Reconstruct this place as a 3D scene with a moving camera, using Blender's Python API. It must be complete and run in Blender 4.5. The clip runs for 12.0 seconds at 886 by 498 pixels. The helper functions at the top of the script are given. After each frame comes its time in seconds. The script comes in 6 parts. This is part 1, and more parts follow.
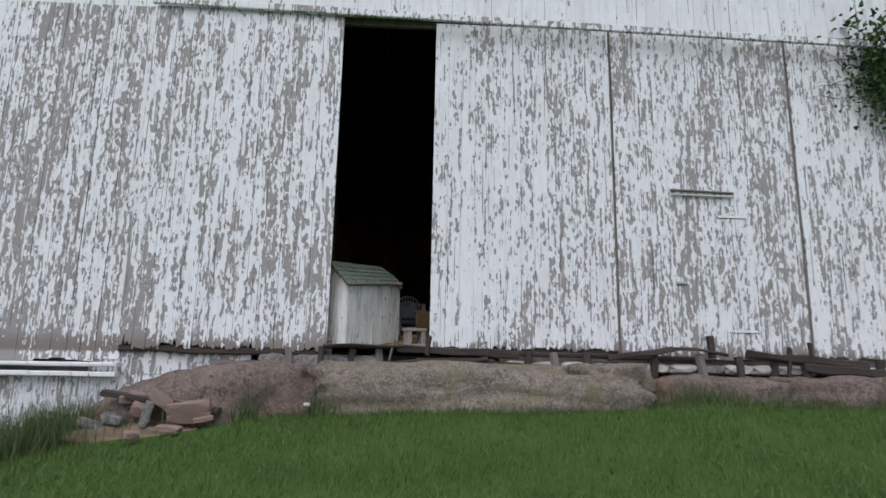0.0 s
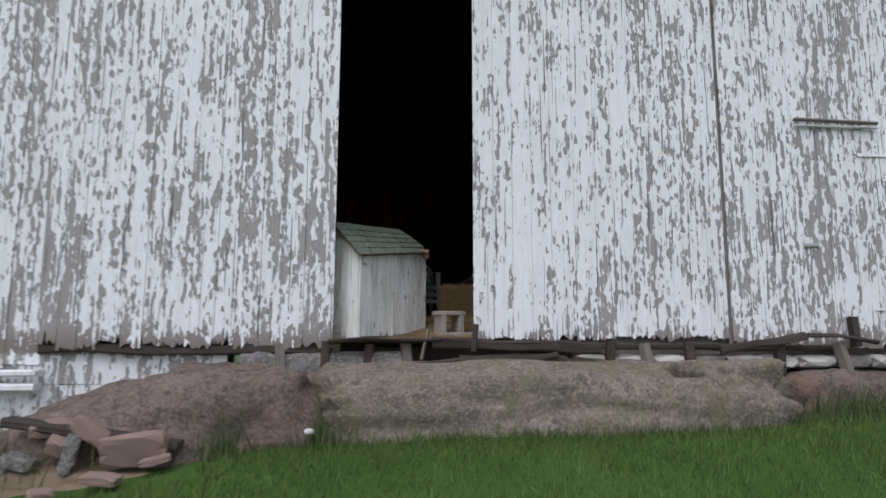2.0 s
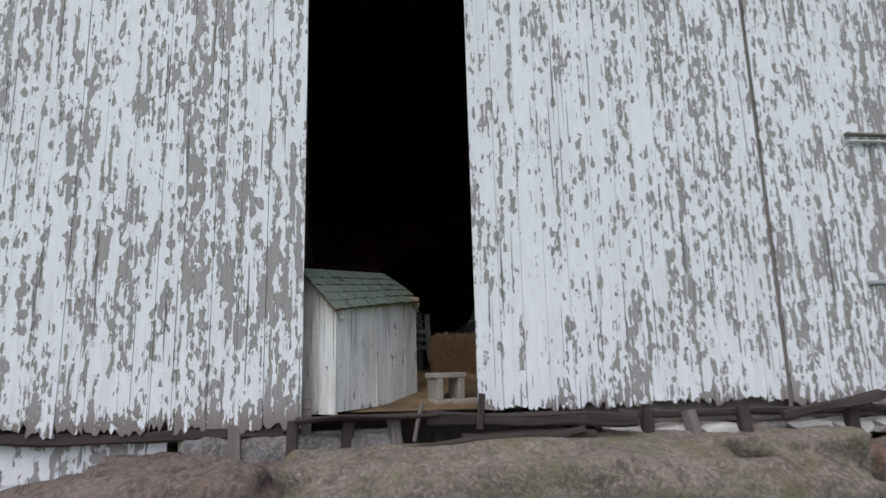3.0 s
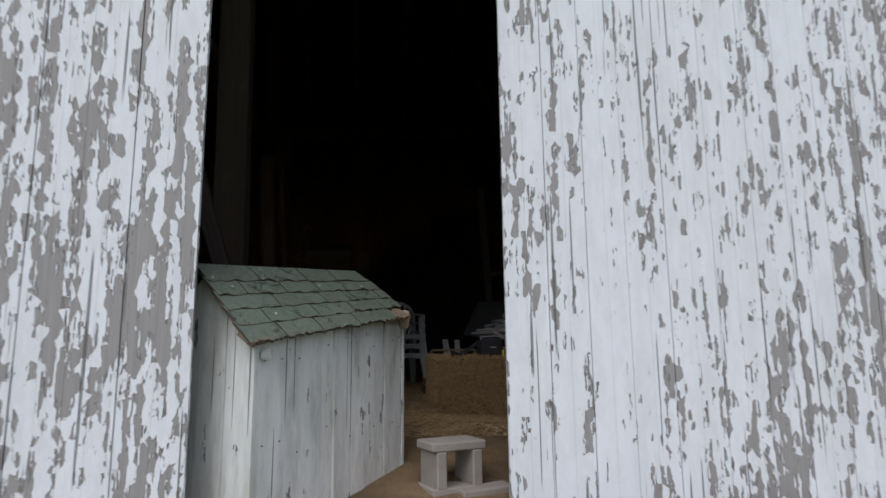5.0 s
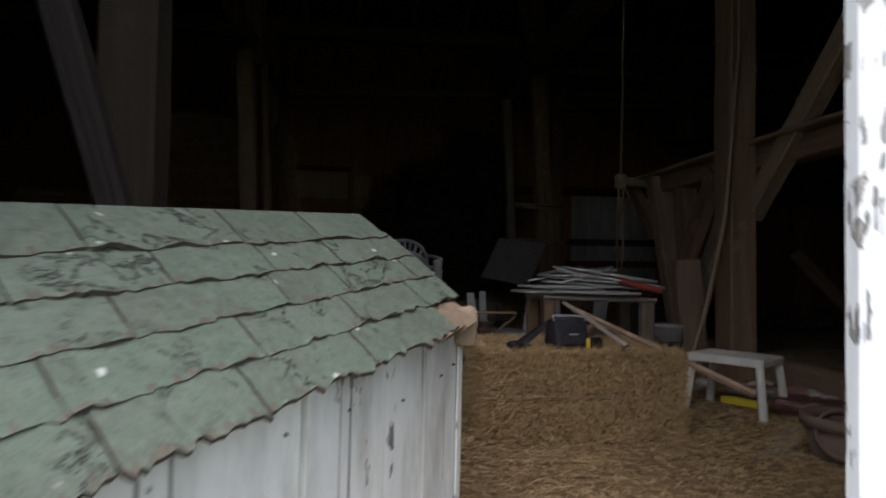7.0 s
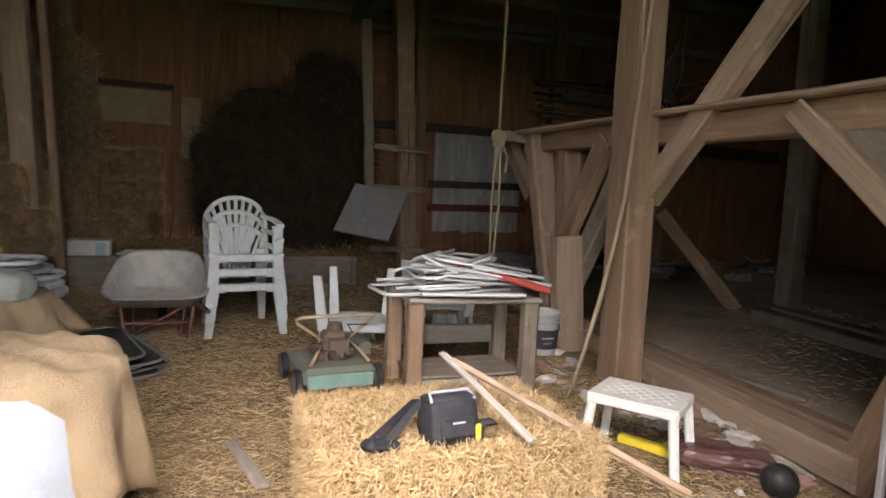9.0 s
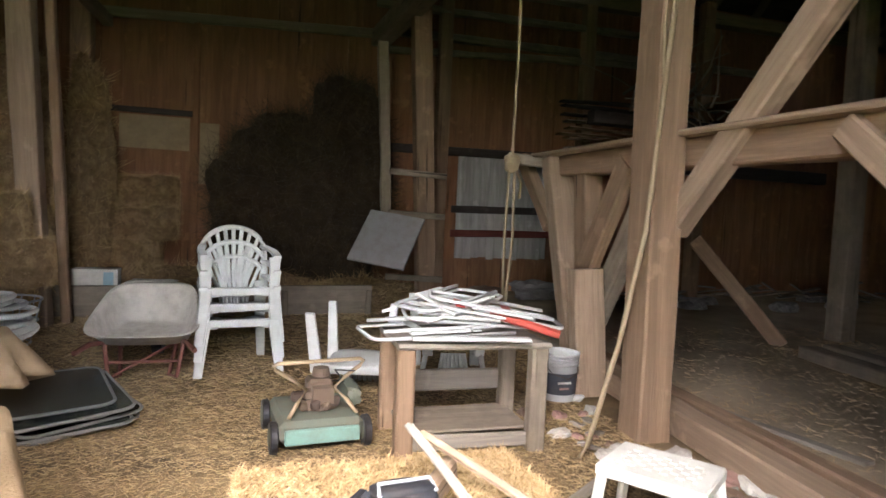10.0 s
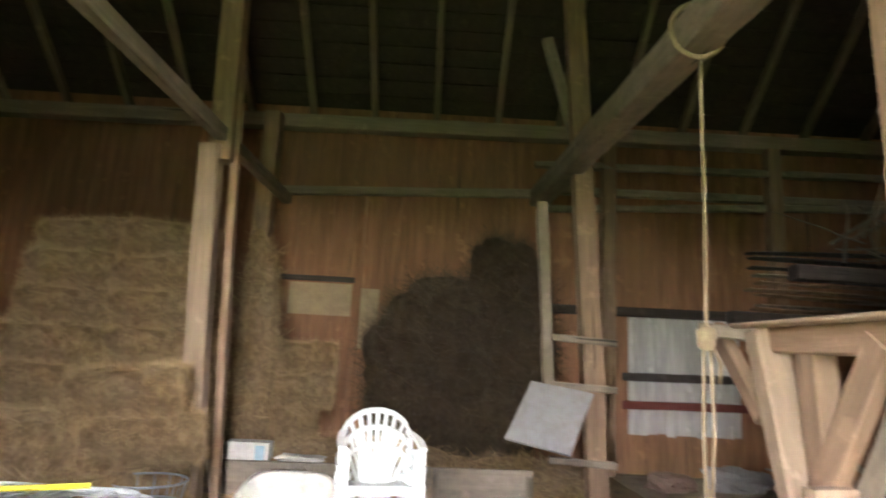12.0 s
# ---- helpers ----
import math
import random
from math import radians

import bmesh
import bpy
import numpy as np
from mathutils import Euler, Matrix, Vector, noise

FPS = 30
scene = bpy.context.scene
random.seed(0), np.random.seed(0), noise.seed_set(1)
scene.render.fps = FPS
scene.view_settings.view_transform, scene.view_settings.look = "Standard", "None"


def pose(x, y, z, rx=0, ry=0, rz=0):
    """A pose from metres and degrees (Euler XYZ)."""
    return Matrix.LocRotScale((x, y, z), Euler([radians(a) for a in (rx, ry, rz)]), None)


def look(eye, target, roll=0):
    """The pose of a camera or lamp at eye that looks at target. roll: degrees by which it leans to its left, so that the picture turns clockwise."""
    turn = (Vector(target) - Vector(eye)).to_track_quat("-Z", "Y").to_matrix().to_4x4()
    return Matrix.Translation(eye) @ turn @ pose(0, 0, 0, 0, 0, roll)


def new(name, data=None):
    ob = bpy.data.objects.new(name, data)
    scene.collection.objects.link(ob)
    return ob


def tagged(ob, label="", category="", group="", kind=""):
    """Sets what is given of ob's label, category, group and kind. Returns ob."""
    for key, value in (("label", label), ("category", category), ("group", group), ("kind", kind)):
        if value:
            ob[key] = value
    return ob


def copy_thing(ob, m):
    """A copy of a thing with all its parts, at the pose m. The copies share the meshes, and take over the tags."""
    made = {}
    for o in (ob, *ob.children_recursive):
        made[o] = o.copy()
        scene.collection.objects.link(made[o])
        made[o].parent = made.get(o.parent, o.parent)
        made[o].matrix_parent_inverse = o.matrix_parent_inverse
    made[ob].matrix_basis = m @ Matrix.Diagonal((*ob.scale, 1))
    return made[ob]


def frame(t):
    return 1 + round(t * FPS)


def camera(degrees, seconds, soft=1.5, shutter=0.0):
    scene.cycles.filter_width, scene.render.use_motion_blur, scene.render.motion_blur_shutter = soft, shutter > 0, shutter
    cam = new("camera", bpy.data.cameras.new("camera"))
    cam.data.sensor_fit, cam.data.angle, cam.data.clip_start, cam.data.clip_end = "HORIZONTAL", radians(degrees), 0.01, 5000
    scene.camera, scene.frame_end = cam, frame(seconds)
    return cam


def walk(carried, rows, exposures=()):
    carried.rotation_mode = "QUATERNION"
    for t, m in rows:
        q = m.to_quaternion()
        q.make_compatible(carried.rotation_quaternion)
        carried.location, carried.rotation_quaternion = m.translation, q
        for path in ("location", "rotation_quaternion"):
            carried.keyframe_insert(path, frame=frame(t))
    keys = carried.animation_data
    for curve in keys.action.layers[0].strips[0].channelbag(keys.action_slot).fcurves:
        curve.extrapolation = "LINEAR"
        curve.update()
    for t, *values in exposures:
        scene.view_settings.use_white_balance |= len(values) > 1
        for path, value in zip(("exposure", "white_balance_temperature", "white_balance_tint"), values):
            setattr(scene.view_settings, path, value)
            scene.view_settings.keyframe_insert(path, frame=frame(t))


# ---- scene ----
cam = camera(72.2, 12.0, 1.5, 0.4)
PATH = [
    (0, (-0.344, -0.058, 1.51), (-0.255, 1.901, 1.905), 1.1),
    (0.3, (-0.303, 0.263, 1.534), (-0.257, 2.22, 1.945), 1.1),
    (0.5, (-0.304, 0.455, 1.551), (-0.309, 2.412, 1.965), 0.7),
    (0.8, (-0.435, 0.752, 1.61), (-0.412, 2.711, 2.013), 1.1),
    (1, (-0.528, 0.936, 1.653), (-0.459, 2.898, 2.034), -0.5),
    (1.3, (-0.555, 1.24, 1.723), (-0.466, 3.209, 2.062), -1.1),
    (1.5, (-0.585, 1.457, 1.772), (-0.499, 3.432, 2.078), -2.1),
    (1.8, (-0.699, 1.737, 1.8), (-0.603, 3.714, 2.085), -1.4),
    (2, (-0.761, 1.942, 1.841), (-0.632, 3.919, 2.112), 0.1),
    (2.3, (-0.745, 2.196, 1.908), (-0.547, 4.166, 2.191), 0.4),
    (2.5, (-0.713, 2.405, 1.972), (-0.536, 4.373, 2.281), -1.0),
    (2.8, (-0.733, 2.689, 2.059), (-0.562, 4.65, 2.414), -0.9),
    (3, (-0.765, 2.886, 2.101), (-0.585, 4.843, 2.473), -1.5),
    (3.2, (-0.788, 3.082, 2.13), (-0.605, 5.035, 2.518), -1.4),
    (4.8, (-0.588, 4.531, 2.455), (-0.461, 6.504, 2.762), -0.1),
    (5, (-0.647, 4.734, 2.452), (-0.453, 6.698, 2.776), -0.6),
    (5.3, (-0.671, 4.992, 2.499), (-0.463, 6.967, 2.732), 0.3),
    (5.5, (-0.693, 5.158, 2.501), (-0.512, 7.141, 2.69), -0.8),
    (5.8, (-0.714, 5.4, 2.539), (-0.556, 7.389, 2.675), 0.5),
    (6, (-0.722, 5.549, 2.54), (-0.56, 7.538, 2.682), -0.1),
    (6.3, (-0.698, 5.834, 2.573), (-0.534, 7.823, 2.709), 1.0),
    (6.5, (-0.695, 6.028, 2.61), (-0.53, 8.018, 2.72), -1.6),
    (6.8, (-0.721, 6.278, 2.678), (-0.587, 8.272, 2.769), -1.6),
    (7, (-0.748, 6.458, 2.727), (-0.54, 8.445, 2.807), 1.4),
    (7.2, (-0.756, 6.585, 2.802), (-0.436, 8.559, 2.837), 2.3),
    (7.3, (-0.765, 6.635, 2.835), (-0.389, 8.599, 2.849), 1.9),
    (7.5, (-0.705, 6.745, 2.868), (-0.228, 8.687, 2.878), 2.3),
    (7.7, (-0.646, 6.826, 2.892), (-0.101, 8.751, 2.868), 2.4),
    (9.3, (-0.519, 7.543, 3.204), (0.225, 9.388, 3.006), 3.3),
    (9.5, (-0.474, 7.576, 3.204), (0.328, 9.396, 2.998), 3.9),
    (9.8, (-0.333, 7.674, 3.21), (0.336, 9.556, 3.116), 3.1),
    (10, (-0.217, 7.762, 3.24), (0.339, 9.68, 3.131), 2.6),
    (10.3, (-0.148, 7.84, 3.273), (0.316, 9.782, 3.163), 5.4),
    (10.5, (-0.142, 7.905, 3.293), (0.214, 9.87, 3.192), 4.2),
    (10.8, (-0.146, 8.049, 3.324), (0.152, 10.027, 3.299), 3.2),
    (11, (-0.142, 8.177, 3.358), (0.124, 10.159, 3.411), 1.8),
    (11.3, (-0.161, 8.248, 3.421), (0.091, 10.224, 3.592), 1.8),
    (11.5, (-0.173, 8.273, 3.427), (0.057, 10.242, 3.692), 2.3),
    (11.8, (-0.162, 8.342, 3.448), (0.013, 10.309, 3.764), 2.1),
    (12, (-0.119, 8.388, 3.453), (-0.1, 10.355, 3.813), 3.1),
]
EXPOSURES = [(0, 0.47, 6260, 15), (4.8, 0.5, 6260, 15), (6.0, 0.75, 6250, 15), (6.5, 1.1, 6250, 15), (7.0, 1.4, 6350, 16), (7.7, 2.5, 6600, 17), (9.3, 4.8, 6850, 18), (10.3, 5.5, 6800, 17), (11.5, 6.6, 6800, 17), (12, 7.0, 6850, 17)]
walk(cam, [(t, look(eye, target, roll)) for t, eye, target, roll in PATH], EXPOSURES)

SKY_STRENGTH, SUN_STRENGTH = 0.12, 1.0


# ---- world and light ----
world = bpy.data.worlds.new("overcast_sky")
scene.world = world
world.use_nodes = True
_wn, _wl = world.node_tree.nodes, world.node_tree.links
_sky = _wn.new("ShaderNodeTexSky")
_sky.sky_type = 'NISHITA'
_sky.sun_disc = False
_sky.sun_elevation = radians(58)
_sky.sun_rotation = radians(196)
_sky.dust_density = 1.0
_hs = _wn.new("ShaderNodeHueSaturation")
_hs.inputs["Saturation"].default_value = 0.45
_wl.new(_sky.outputs[0], _hs.inputs["Color"])
_wl.new(_hs.outputs[0], _wn["Background"].inputs[0])
_wn["Background"].inputs[1].default_value = SKY_STRENGTH
_sun = bpy.data.lights.new("sun", "SUN")
_sun.energy, _sun.angle, _sun.color = SUN_STRENGTH, radians(50), (1.0, 0.98, 0.95)
new("sun", _sun).matrix_world = look((-7, -9, 22), (0, 5, 2))


# ---- materials ----
class Mat:
    """A small builder of node materials in object space, shifted for every object by its random number."""

    def __init__(self, name, rough=0.8, metal=0.0, shift=True):
        self.m = bpy.data.materials.new(name)
        self.m.use_nodes = True
        self.n, self.l = self.m.node_tree.nodes, self.m.node_tree.links
        self.b = self.n["Principled BSDF"]
        self.b.inputs["Roughness"].default_value = rough
        self.b.inputs["Metallic"].default_value = metal
        self.b.inputs["Specular IOR Level"].default_value = 0.3
        co = self.n.new("ShaderNodeTexCoord").outputs["Object"]
        info = self.n.new("ShaderNodeObjectInfo")
        self.rand = info.outputs["Random"]
        if shift:
            k = self.math("MULTIPLY", self.rand, 37.0)
            v = self.n.new("ShaderNodeVectorMath")
            v.operation = 'ADD'
            self.l.new(co, v.inputs[0])
            self.l.new(k, v.inputs[1])
            co = v.outputs[0]
        self.co = co
        self.geo = self.n.new("ShaderNodeNewGeometry")

    def plug(self, sock, v):
        if isinstance(v, (int, float)):
            sock.default_value = v
        elif isinstance(v, tuple):
            sock.default_value = (*v, 1.0) if len(v) == 3 and sock.type == 'RGBA' else v
        else:
            self.l.new(v, sock)

    def math(self, op, a, b=0.0, c=0.0, clamp=False):
        k = self.n.new("ShaderNodeMath")
        k.operation, k.use_clamp = op, clamp
        for i, v in enumerate((a, b, c)):
            self.plug(k.inputs[i], v)
        return k.outputs[0]

    def noise(self, scale, stretch=(1, 1, 1), detail=4.0, rough=0.55, co=None, warp=0.0):
        mp = self.n.new("ShaderNodeMapping")
        mp.inputs["Scale"].default_value = stretch
        self.l.new(co or self.co, mp.inputs[0])
        k = self.n.new("ShaderNodeTexNoise")
        k.inputs["Scale"].default_value = scale
        k.inputs["Detail"].default_value = detail
        k.inputs["Roughness"].default_value = rough
        k.inputs["Distortion"].default_value = warp
        self.l.new(mp.outputs[0], k.inputs["Vector"])
        return k.outputs["Fac"]

    def voronoi(self, scale, stretch=(1, 1, 1), feature='F1', out="Distance"):
        mp = self.n.new("ShaderNodeMapping")
        mp.inputs["Scale"].default_value = stretch
        self.l.new(self.co, mp.inputs[0])
        k = self.n.new("ShaderNodeTexVoronoi")
        k.feature = feature
        k.inputs["Scale"].default_value = scale
        self.l.new(mp.outputs[0], k.inputs["Vector"])
        return k.outputs[out]

    def vec(self, op, a, b):
        k = self.n.new("ShaderNodeVectorMath")
        k.operation = op
        for i, v in enumerate((a, b)):
            if isinstance(v, tuple):
                k.inputs[i].default_value = v
            else:
                self.l.new(v, k.inputs[i])
        return k.outputs[0]

    def warped(self, scale, amount, detail=3.0, co=None):
        """The coordinate shaken by a noise, for ragged outlines."""
        k = self.n.new("ShaderNodeTexNoise")
        k.inputs["Scale"].default_value = scale
        k.inputs["Detail"].default_value = detail
        self.l.new(co or self.co, k.inputs["Vector"])
        d = self.vec("SUBTRACT", k.outputs["Color"], (0.5, 0.5, 0.5))
        return self.vec("ADD", co or self.co, self.vec("MULTIPLY", d, (amount, amount, amount)))

    def chips(self, size, co):
        """The coordinate snapped to the middle of angular chips of a given size."""
        k = self.n.new("ShaderNodeTexVoronoi")
        k.inputs["Scale"].default_value = 1.0
        self.l.new(self.vec("MULTIPLY", co, tuple(1 / v for v in size)), k.inputs["Vector"])
        return self.vec("MULTIPLY", k.outputs["Position"], size)

    def ramp(self, fac, *stops):
        k = self.n.new("ShaderNodeValToRGB")
        e = k.color_ramp.elements
        while len(e) < len(stops):
            e.new(0.5)
        for el, (p, c) in zip(e, stops):
            el.position = p
            el.color = (c, c, c, 1) if isinstance(c, (int, float)) else (*c, 1)
        self.l.new(fac, k.inputs[0])
        return k.outputs[0]

    def mix(self, fac, a, b, mode='MIX'):
        k = self.n.new("ShaderNodeMix")
        k.data_type, k.blend_type = 'RGBA', mode
        self.plug(k.inputs[0], fac)
        self.plug(k.inputs[6], a)
        self.plug(k.inputs[7], b)
        return k.outputs[2]

    def done(self, colour, height=None, depth=0.003, rough=None):
        self.plug(self.b.inputs["Base Color"], colour)
        if rough is not None:
            self.plug(self.b.inputs["Roughness"], rough)
        if height is not None:
            k = self.n.new("ShaderNodeBump")
            k.inputs["Strength"].default_value = 1.0
            k.inputs["Distance"].default_value = depth
            self.l.new(height, k.inputs["Height"])
            self.l.new(k.outputs[0], self.b.inputs["Normal"])
        return self.m


def peeling_paint(name, worn, wood=(0.37, 0.352, 0.335), grime=0.0, paint=(0.80, 0.81, 0.82), green=0.0, seams=True):
    """White paint flaking off upright grey boards in angular chips; worn: how much wood is bare."""
    m = Mat(name, 0.6, shift=False)
    m.co = m.geo.outputs["Position"]
    shaken = m.warped(45.0, 0.016, 4.0)
    chip = m.chips((0.030, 0.030, 0.062), shaken)
    small = m.chips((0.011, 0.011, 0.024), shaken)
    a = m.noise(1.0, (21, 21, 2.9), 5.0, 0.66, co=chip, warp=0.25)
    fine = m.noise(1.0, (45, 45, 13), 3.0, 0.6, co=small)
    run = m.noise(1.0, (46, 46, 1.6), 3.0, 0.5)
    patch = m.noise(1.0, (3.0, 3.0, 0.55), 2.0, 0.5)
    s = m.math("ADD", m.math("MULTIPLY", a, 0.58), m.math("ADD", m.math("MULTIPLY", fine, 0.16), m.math("MULTIPLY", patch, 0.15)))
    s = m.math("ADD", s, m.math("MULTIPLY", run, 0.23))
    s = m.math("ADD", s, m.math("MULTIPLY", m.rand, 0.03))
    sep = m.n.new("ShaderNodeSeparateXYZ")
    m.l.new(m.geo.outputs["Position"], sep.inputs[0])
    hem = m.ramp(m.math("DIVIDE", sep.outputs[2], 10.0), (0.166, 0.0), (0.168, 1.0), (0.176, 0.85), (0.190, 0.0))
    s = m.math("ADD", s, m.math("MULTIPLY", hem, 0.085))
    bead = None
    if seams:
        own = m.n.new("ShaderNodeSeparateXYZ")
        m.l.new(m.n["Texture Coordinate"].outputs["Object"], own.inputs[0])
        off = m.math("ABSOLUTE", own.outputs[0])
        s = m.math("ADD", s, m.ramp(off, (0.055, 0.0), (0.085, 0.012)))
        bead = m.ramp(off, (0.0011, 1.0), (0.0022, 0.0))
    cut = 0.599 - worn
    bare = m.ramp(s, (cut - 0.003, 0.0), (cut + 0.003, 1.0))
    # dark rim painted along the flake outlines, as shadow under the lifting paint
    edge = m.ramp(s, (cut - 0.004, 0.0), (cut + 0.002, 1.0), (cut + 0.007, 1.0), (cut + 0.015, 0.0))
    grain = m.noise(1.0, (130, 130, 3.0), 4.0, 0.65)
    tone = m.noise(1.0, (7, 7, 0.7), 3.0)
    woodc = m.mix(grain, tuple(c * 0.62 for c in wood), tuple(c * 1.22 for c in wood))
    woodc = m.mix(m.math("MULTIPLY", tone, 0.45), woodc, (0.24, 0.215, 0.195))
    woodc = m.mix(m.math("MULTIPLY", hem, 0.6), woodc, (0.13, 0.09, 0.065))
    paintc = m.mix(m.ramp(m.noise(1.0, (5, 5, 0.9), 5.0, 0.7), (0.45, 0.0), (0.75, 0.35)), paint, (0.55, 0.54, 0.52))
    lift = m.noise(1.0, (30, 30, 9), 2.0, 0.5, co=small)
    paintc = m.mix(m.ramp(lift, (0.40, 0.0), (0.62, 0.22)), paintc, (0.60, 0.60, 0.60))
    if grime:
        paintc = m.mix(m.ramp(m.noise(1.0, (9, 9, 1.6), 5.0, 0.7), (0.44, 0.0), (0.66, grime)), paintc, (0.30, 0.27, 0.20))
    if green:
        paintc = m.mix(m.ramp(m.noise(1.0, (6, 6, 2), 4.0), (0.4, 0.0), (0.7, green)), paintc, (0.36, 0.40, 0.34))
    col = m.mix(bare, paintc, woodc)
    col = m.mix(m.math("MULTIPLY", m.math("MULTIPLY", edge, m.ramp(m.noise(9.0, (1, 1, 1), 3.0), (0.38, 0.35), (0.62, 1.0))), 0.85), col, (0.11, 0.095, 0.08))
    crack = m.ramp(m.noise(1.0, (55, 55, 0.9), 2.0, 0.4), (0.0, 1.0), (0.30, 1.0), (0.315, 0.0))
    if bead is not None:
        crack = m.math("MAXIMUM", crack, m.math("MULTIPLY", bead, 0.15))
    col = m.mix(m.math("MULTIPLY", crack, 0.75), col, (0.10, 0.09, 0.08))
    h = m.math("SUBTRACT", m.math("ADD", m.math("MULTIPLY", grain, 0.25), m.math("MULTIPLY", lift, 0.5)), m.math("ADD", bare, crack))
    return m.done(col, h, 0.003)


def old_wood(name, base, dark, along=(42, 42, 1.5), rough=0.85, depth=0.003, dust=0.0):
    m = Mat(name, rough)
    g = m.noise(1.0, along, 5.0, 0.65, warp=0.3)
    t = m.noise(2.2, (1, 1, 0.5), 4.0, 0.6)
    col = m.mix(m.ramp(g, (0.22, 0.25), (0.72, 1.0)), dark, base)
    col = m.mix(m.ramp(m.noise(1.0, (9, 9, 0.8), 5.0, 0.7, warp=0.6), (0.42, 0.0), (0.62, 0.8)), col, tuple(c * 0.48 for c in base))
    col = m.mix(m.ramp(t, (0.42, 0.0), (0.75, 0.55)), col, tuple(c * 0.5 for c in base))
    col = m.mix(m.ramp(m.noise(5.0, (1, 1, 1), 3.0), (0.62, 0.0), (0.7, 0.35)), col, tuple(min(1.0, c * 1.5) for c in base))
    if dust:
        col = m.mix(m.ramp(m.noise(6.0, (1, 1, 1), 5.0, 0.7), (0.4, 0.0), (0.65, dust)), col, (0.36, 0.30, 0.21))
    col = m.mix(m.math("MULTIPLY", m.rand, 0.35), col, tuple(c * 0.55 for c in base))
    crack = m.ramp(m.noise(1.0, tuple(a * 0.6 if a > 20 else a * 0.4 for a in along), 2.0, 0.4), (0.0, 1.0), (0.26, 1.0), (0.29, 0.0))
    col = m.mix(m.math("MULTIPLY", crack, 0.75), col, (0.03, 0.022, 0.016))
    return m.done(col, m.math("SUBTRACT", g, crack), depth)


def plain(name, col, rough=0.6, metal=0.0, dirt=0.25, dirtcol=(0.16, 0.12, 0.08), scale=9.0):
    m = Mat(name, rough, metal)
    n = m.noise(scale, (1, 1, 1), 6.0, 0.68)
    f = m.noise(scale * 9, (1, 1, 1), 3.0)
    c = m.mix(m.ramp(n, (0.42, 0.0), (0.75, dirt)), col, dirtcol)
    c = m.mix(m.math("MULTIPLY", f, 0.25), c, tuple(k * 0.7 for k in col))
    return m.done(c, f, 0.0008)


MAT = {}
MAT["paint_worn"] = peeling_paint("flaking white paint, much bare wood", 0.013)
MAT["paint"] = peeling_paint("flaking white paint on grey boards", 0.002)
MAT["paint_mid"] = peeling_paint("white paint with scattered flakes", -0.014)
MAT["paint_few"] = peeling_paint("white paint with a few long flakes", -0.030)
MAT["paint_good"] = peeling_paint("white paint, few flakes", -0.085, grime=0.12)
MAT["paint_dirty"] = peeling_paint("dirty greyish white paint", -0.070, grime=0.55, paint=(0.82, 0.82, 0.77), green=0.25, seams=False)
MAT["bare"] = old_wood("bare weathered grey boards", (0.27, 0.24, 0.21), (0.13, 0.11, 0.09))
MAT["rot"] = old_wood("rotten dark wood", (0.085, 0.066, 0.056), (0.022, 0.016, 0.014), depth=0.012)
MAT["timber"] = old_wood("old brown barn timber", (0.37, 0.24, 0.15), (0.19, 0.115, 0.068))
MAT["timber_pale"] = old_wood("pale sawn brace timber", (0.46, 0.325, 0.22), (0.26, 0.17, 0.105))
MAT["timber_grey"] = old_wood("grey dusty timber", (0.30, 0.24, 0.18), (0.15, 0.115, 0.085), dust=0.4)
MAT["wallboard"] = old_wood("brown barn wall boards", (0.33, 0.168, 0.085), (0.18, 0.088, 0.045), along=(40, 40, 1.2))
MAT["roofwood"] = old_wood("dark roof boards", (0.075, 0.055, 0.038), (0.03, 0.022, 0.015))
MAT["rafter"] = old_wood("dark rafters", (0.24, 0.18, 0.12), (0.11, 0.085, 0.055))
MAT["plate"] = old_wood("grey plate timber", (0.34, 0.265, 0.185), (0.19, 0.145, 0.10))


MAT["door_pale"] = old_wood("pale grey door boards", (0.52, 0.50, 0.47), (0.33, 0.31, 0.28), along=(50, 50, 1.5))
MAT["redbar"] = old_wood("dark red painted bar", (0.20, 0.05, 0.035), (0.10, 0.03, 0.02))
MAT["rotroof"] = old_wood("rotten brown roof edge", (0.36, 0.27, 0.185), (0.14, 0.085, 0.05))


